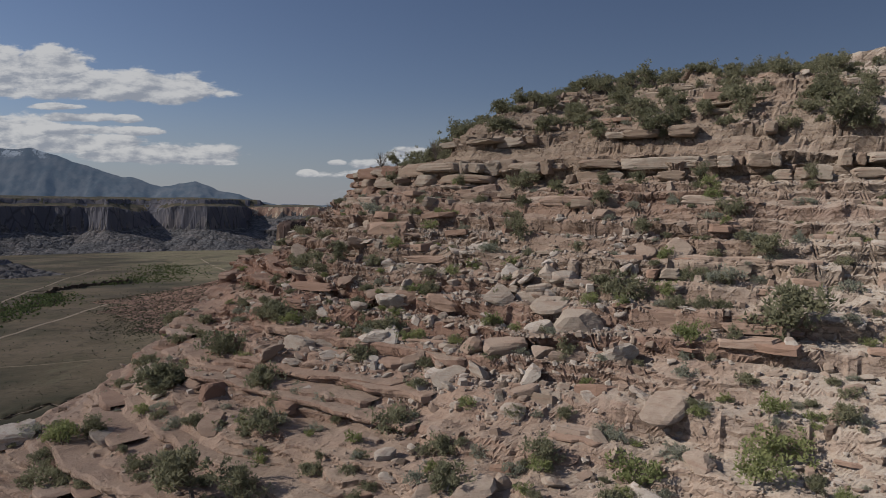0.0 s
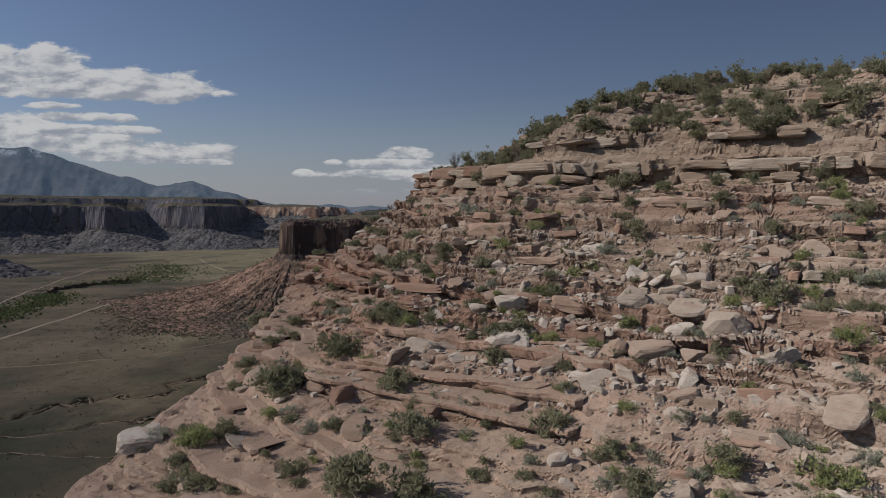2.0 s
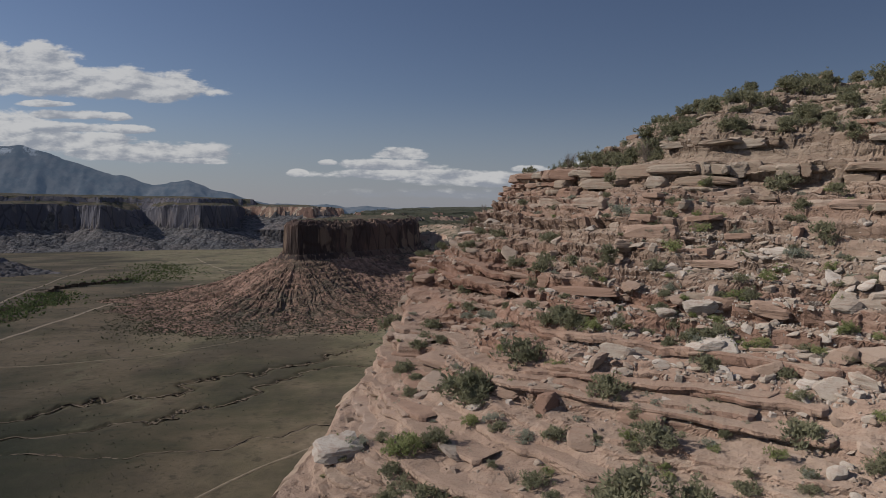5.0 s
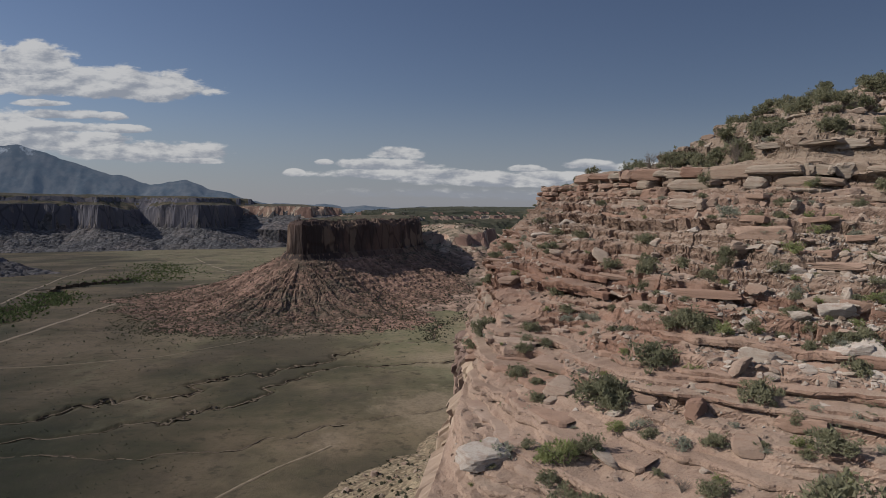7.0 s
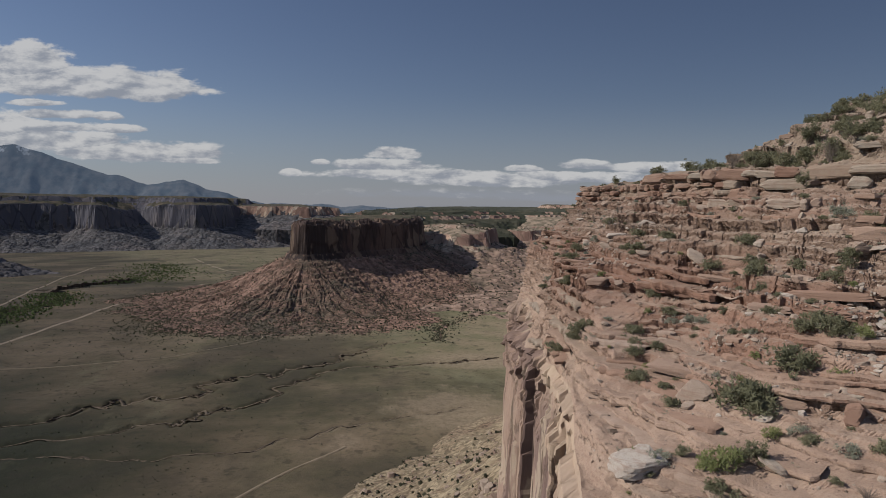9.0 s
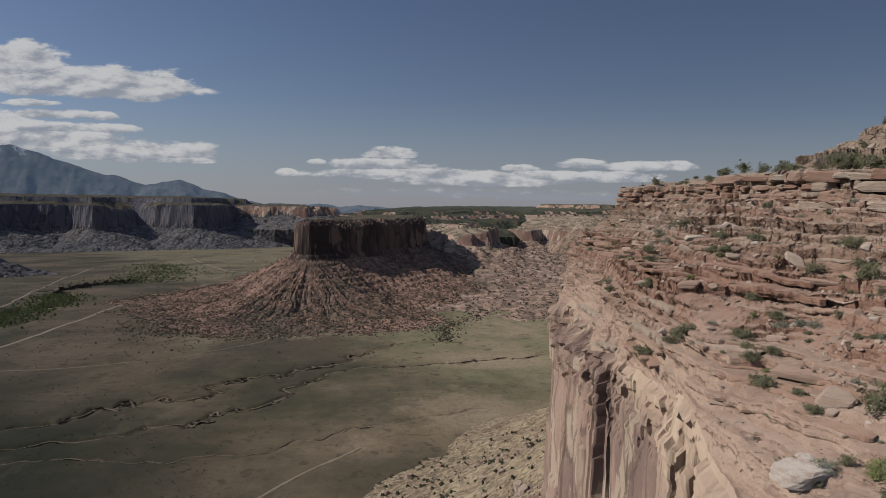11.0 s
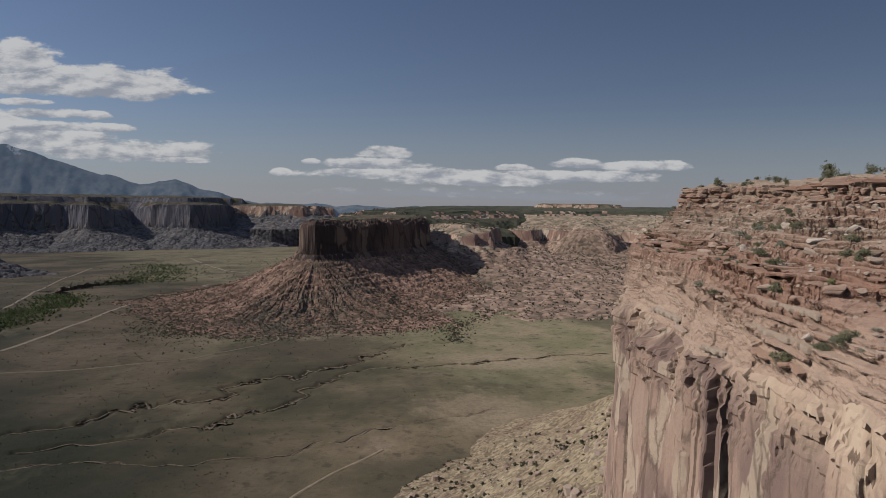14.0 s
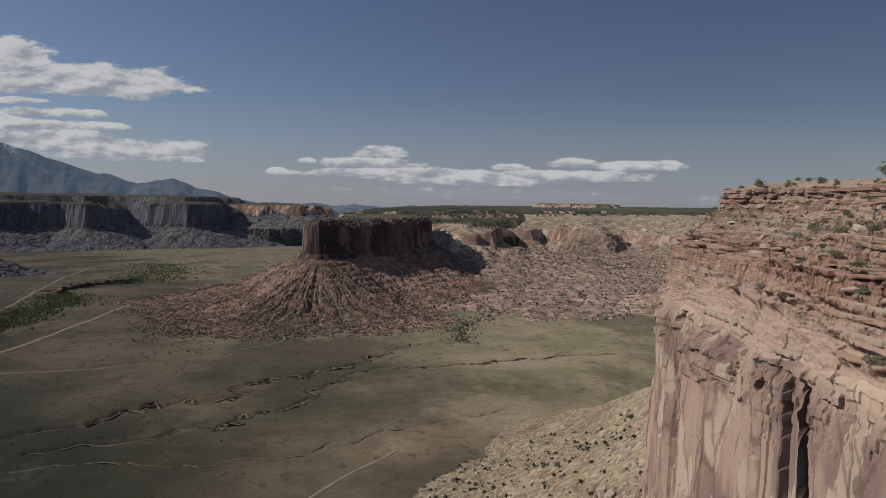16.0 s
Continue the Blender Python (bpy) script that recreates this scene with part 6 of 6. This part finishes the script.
GREY_BUSHES = ((-13.8, 44.5, 0.9), (0.6, 38.2, 1.8), (11.2, 38.9, 1.8), (-24.8, 54.7, 1.3), (-21.8, 63.5, 1.6), (-16.9, 67.7, 1.9), (-25.4, 70.9, 1.5), (-26.2, 65.5, 0.9), (-25.4, 74.6, 1.6), (-28.6, 51.2, 1.5), (-18.6, 116.8, 2.5), (-17.3, 97.5, 2.4), (-6.2, 123.7, 2.6), (-6.7, 128.7, 2.4))
for _x, _y, _w in GREY_BUSHES:
    plant("S", _x, _y, _w, PLANT_GEN)


def strew():
    """Smaller plants between the ones placed above."""
    gen = np.random.default_rng(77)
    zones = ((100, 2.3, 6.6, 0.1, 0.95, "SBSJSB", 0.8, 1.9), (190, 2.4, 9.4, -0.75, -0.06, "JLJL", 1.4, 3.4), (40, 2.6, 8.0, 0.35, 0.9, "LJL", 1.0, 2.1), (80, 2.6, 8.2, 0.04, 0.62, "LJLBL", 0.9, 1.9), (130, 2.4, 8.0, 0.05, 0.95, "SSBLTSL", 0.45, 1.2), (40, 2.4, 12, -0.7, -0.05, "LSS", 0.8, 2.0), (90, 8.0, 15.5, 0.03, 0.85, "LSSBT", 0.5, 1.4),
             (70, 12.0, 16.4, 0.03, 0.85, "LSSJ", 0.6, 1.8), (46, 11.0, 16.5, -0.5, -0.02, "JLJ", 1.0, 2.2), (30, 16.4, 19.0, -0.3, 0.9, "JL", 1.5, 2.6))
    for n, a, b, c, d, kinds, lo, hi in zones:
        iu, w, at, out = lay(gen, n, a, b, c, d)
        for i in range(n):
            plant(kinds[gen.integers(len(kinds))], at[i, 0], at[i, 1], gen.uniform(lo, hi), gen)


strew()


def set_plants():
    """Stand every planned plant on the hill."""
    bpy.context.view_layer.update()
    feet = [HILL.ray_cast((x, y, 240.0), (0, 0, -1)) for _, x, y, *_rest in PLAN]
    for (kind, x, y, wide, rx, ry, rz, tall), (hit, place, _n, _i) in zip(PLAN, feet):
        if not hit:
            continue
        source = KINDS[kind][USED[kind] % len(KINDS[kind])]
        wide *= 0.86 if kind in "JL" else 0.95
        m = pose(x, y, place.z - 0.03, rx, ry, rz)
        ob = source if USED[kind] < len(KINDS[kind]) else copy_thing(source, m)
        USED[kind] += 1
        ob.matrix_basis = m @ Matrix.Diagonal((wide, wide, wide * tall, 1))
        tagged(ob, group=GROUPS[kind])


set_plants()


def far_scrub(name, at, wide, mat, label, category, seed, leaves=5):
    """Distant bushes, each a handful of leaf clumps."""
    gen = np.random.default_rng(seed)
    n = len(at)
    v = gen.normal(0, 1, (n, leaves, 3))
    v /= np.linalg.norm(v, axis=2)[..., None]
    v[..., 2] = np.abs(v[..., 2]) * 0.8
    c = at[:, None] + v * wide[:, None, None] * 0.32
    side = gen.normal(0, 1, (n, leaves, 3))
    side /= np.linalg.norm(side, axis=2)[..., None]
    up = np.cross(side, v) + np.array((0, 0, 0.4))
    r = wide[:, None, None] * gen.uniform(0.22, 0.42, (n, leaves, 1))
    p = np.stack((c + side * r, c + up * r, c - side * r, c - up * r * 0.7), 2).reshape(-1, 3)
    i = np.arange(n * leaves)[:, None] * 4
    me = mesh_from(name, p, np.concatenate((i + np.array((0, 1, 2)), i + np.array((0, 2, 3))), 0), mat)
    tagged(new(name, me), label, category, kind="stuff")


def spots(gen, n, start, kinds):
    """n places picked from the surface of the named landform's parts."""
    every = []
    for ob in bpy.data.objects:
        if ob.parent and ob.parent.name.startswith(start) and ob.name.startswith(kinds):
            co = np.empty(len(ob.data.vertices) * 3, np.float32)
            ob.data.vertices.foreach_get("co", co)
            every.append(co.reshape(-1, 3))
    every = np.vstack(every)
    return every[gen.integers(0, len(every), n)] + gen.normal(0, 1, (n, 3)) * np.array((1.5, 1.5, 0))


def far_plants():
    gen = np.random.default_rng(90)
    # junipers and boulders over the butte's skirt and round its foot
    at = spots(gen, 24000, "butte", ("talus",))
    at = at[(at[:, 1] < 1120) & (gen.random(len(at)) < np.where(at[:, 2] < 84, 0.9, 0.5)) & (at[:, 2] > 64)]
    far_scrub("scrub", at + np.array((0, 0, 0.2)), gen.uniform(0.8, 2.6, len(at)), MAT_FAR_SCRUB, "dark scrub dotted over the butte's skirt", "scrub", 91, 4)
    at = spots(gen, 20000, "plateau", ("talus", "top"))
    at = at[at[:, 2] > floor_z(at[:, 0], at[:, 1]) - 1]
    far_scrub("scrub", at + np.array((0, 0, 0.3)), gen.uniform(1.2, 4.2, len(at)), MAT_FAR_SCRUB, "dark junipers over the far plateau slopes", "scrub", 92, 4)
    # scrub apron before the butte and along the mouth of the far wash
    gx, gy = gen.normal(0, 1, 1500), gen.normal(0, 1, 1500)
    x, y = -246 + 34 * gx + 6 * gy, 735 - 12 * gx + 48 * gy
    bx, by = spline(WASHES[0][0], gen.uniform(13, 16, 500)).T + gen.normal(0, 9, (2, 500))
    x, y = np.concatenate((x, bx)), np.concatenate((y, by))
    far_scrub("scrub", np.stack((x, y, floor_z(x, y) + 0.2), -1), gen.uniform(0.9, 2.8, len(x)), MAT_FAR_SCRUB, "dark scrub round the foot of the butte", "scrub", 97, 4)
    d, a = 300 * (8.0 ** gen.random(22000)), np.radians(gen.uniform(-38, 32, 22000))
    x, y = HUB[0] + d * np.sin(a), HUB[1] + d * np.cos(a)
    keep = rough(x / (30 + d / 7), y / (30 + d / 7), 0 * x, 93, 3) > gen.uniform(-0.3, 0.9, 22000) + 0.5 * (1 - step(350, 800, d))
    x, y, d = x[keep], y[keep], d[keep]
    far_scrub("scrub", np.stack((x, y, floor_z(x, y) + 0.15), -1), gen.uniform(0.4, 1.15, len(x)) * (0.5 + d / 620), MAT_FAR_SCRUB, "low dark scrub on the valley floor", "scrub", 94, 3)
    # cottonwoods along the creek
    bends = WASHES[3][0]
    u = np.concatenate((gen.uniform(0.3, 4.9, 1500), gen.uniform(7.6, 10.8, 1400)))
    c = spline(bends, u) + gen.normal(0, 1, (len(u), 2)) * np.where(u[:, None] < 6, np.array((19, 19)), np.array((42, 40)))
    far_scrub("cottonwoods", np.column_stack((c, floor_z(c[:, 0], c[:, 1]) + 0.5)), gen.uniform(1.8, 4.6, len(u)), MAT_COTTON, "green cottonwoods along the creek", "trees", 95, 6)
    # talus below the near cliff
    pick = np.where((U > 9) & (U < 18.5))[0]
    at = talus_surface(gen.choice(pick, 2200), gen.uniform(0.05, 0.98, 2200) ** 0.8)
    far_scrub("scrub", at + np.array((0, 0, 0.3)), gen.uniform(0.6, 2.4, 2200), MAT_FAR_SCRUB, "dark bushes on the talus apron", "scrub", 96, 8)


far_plants()
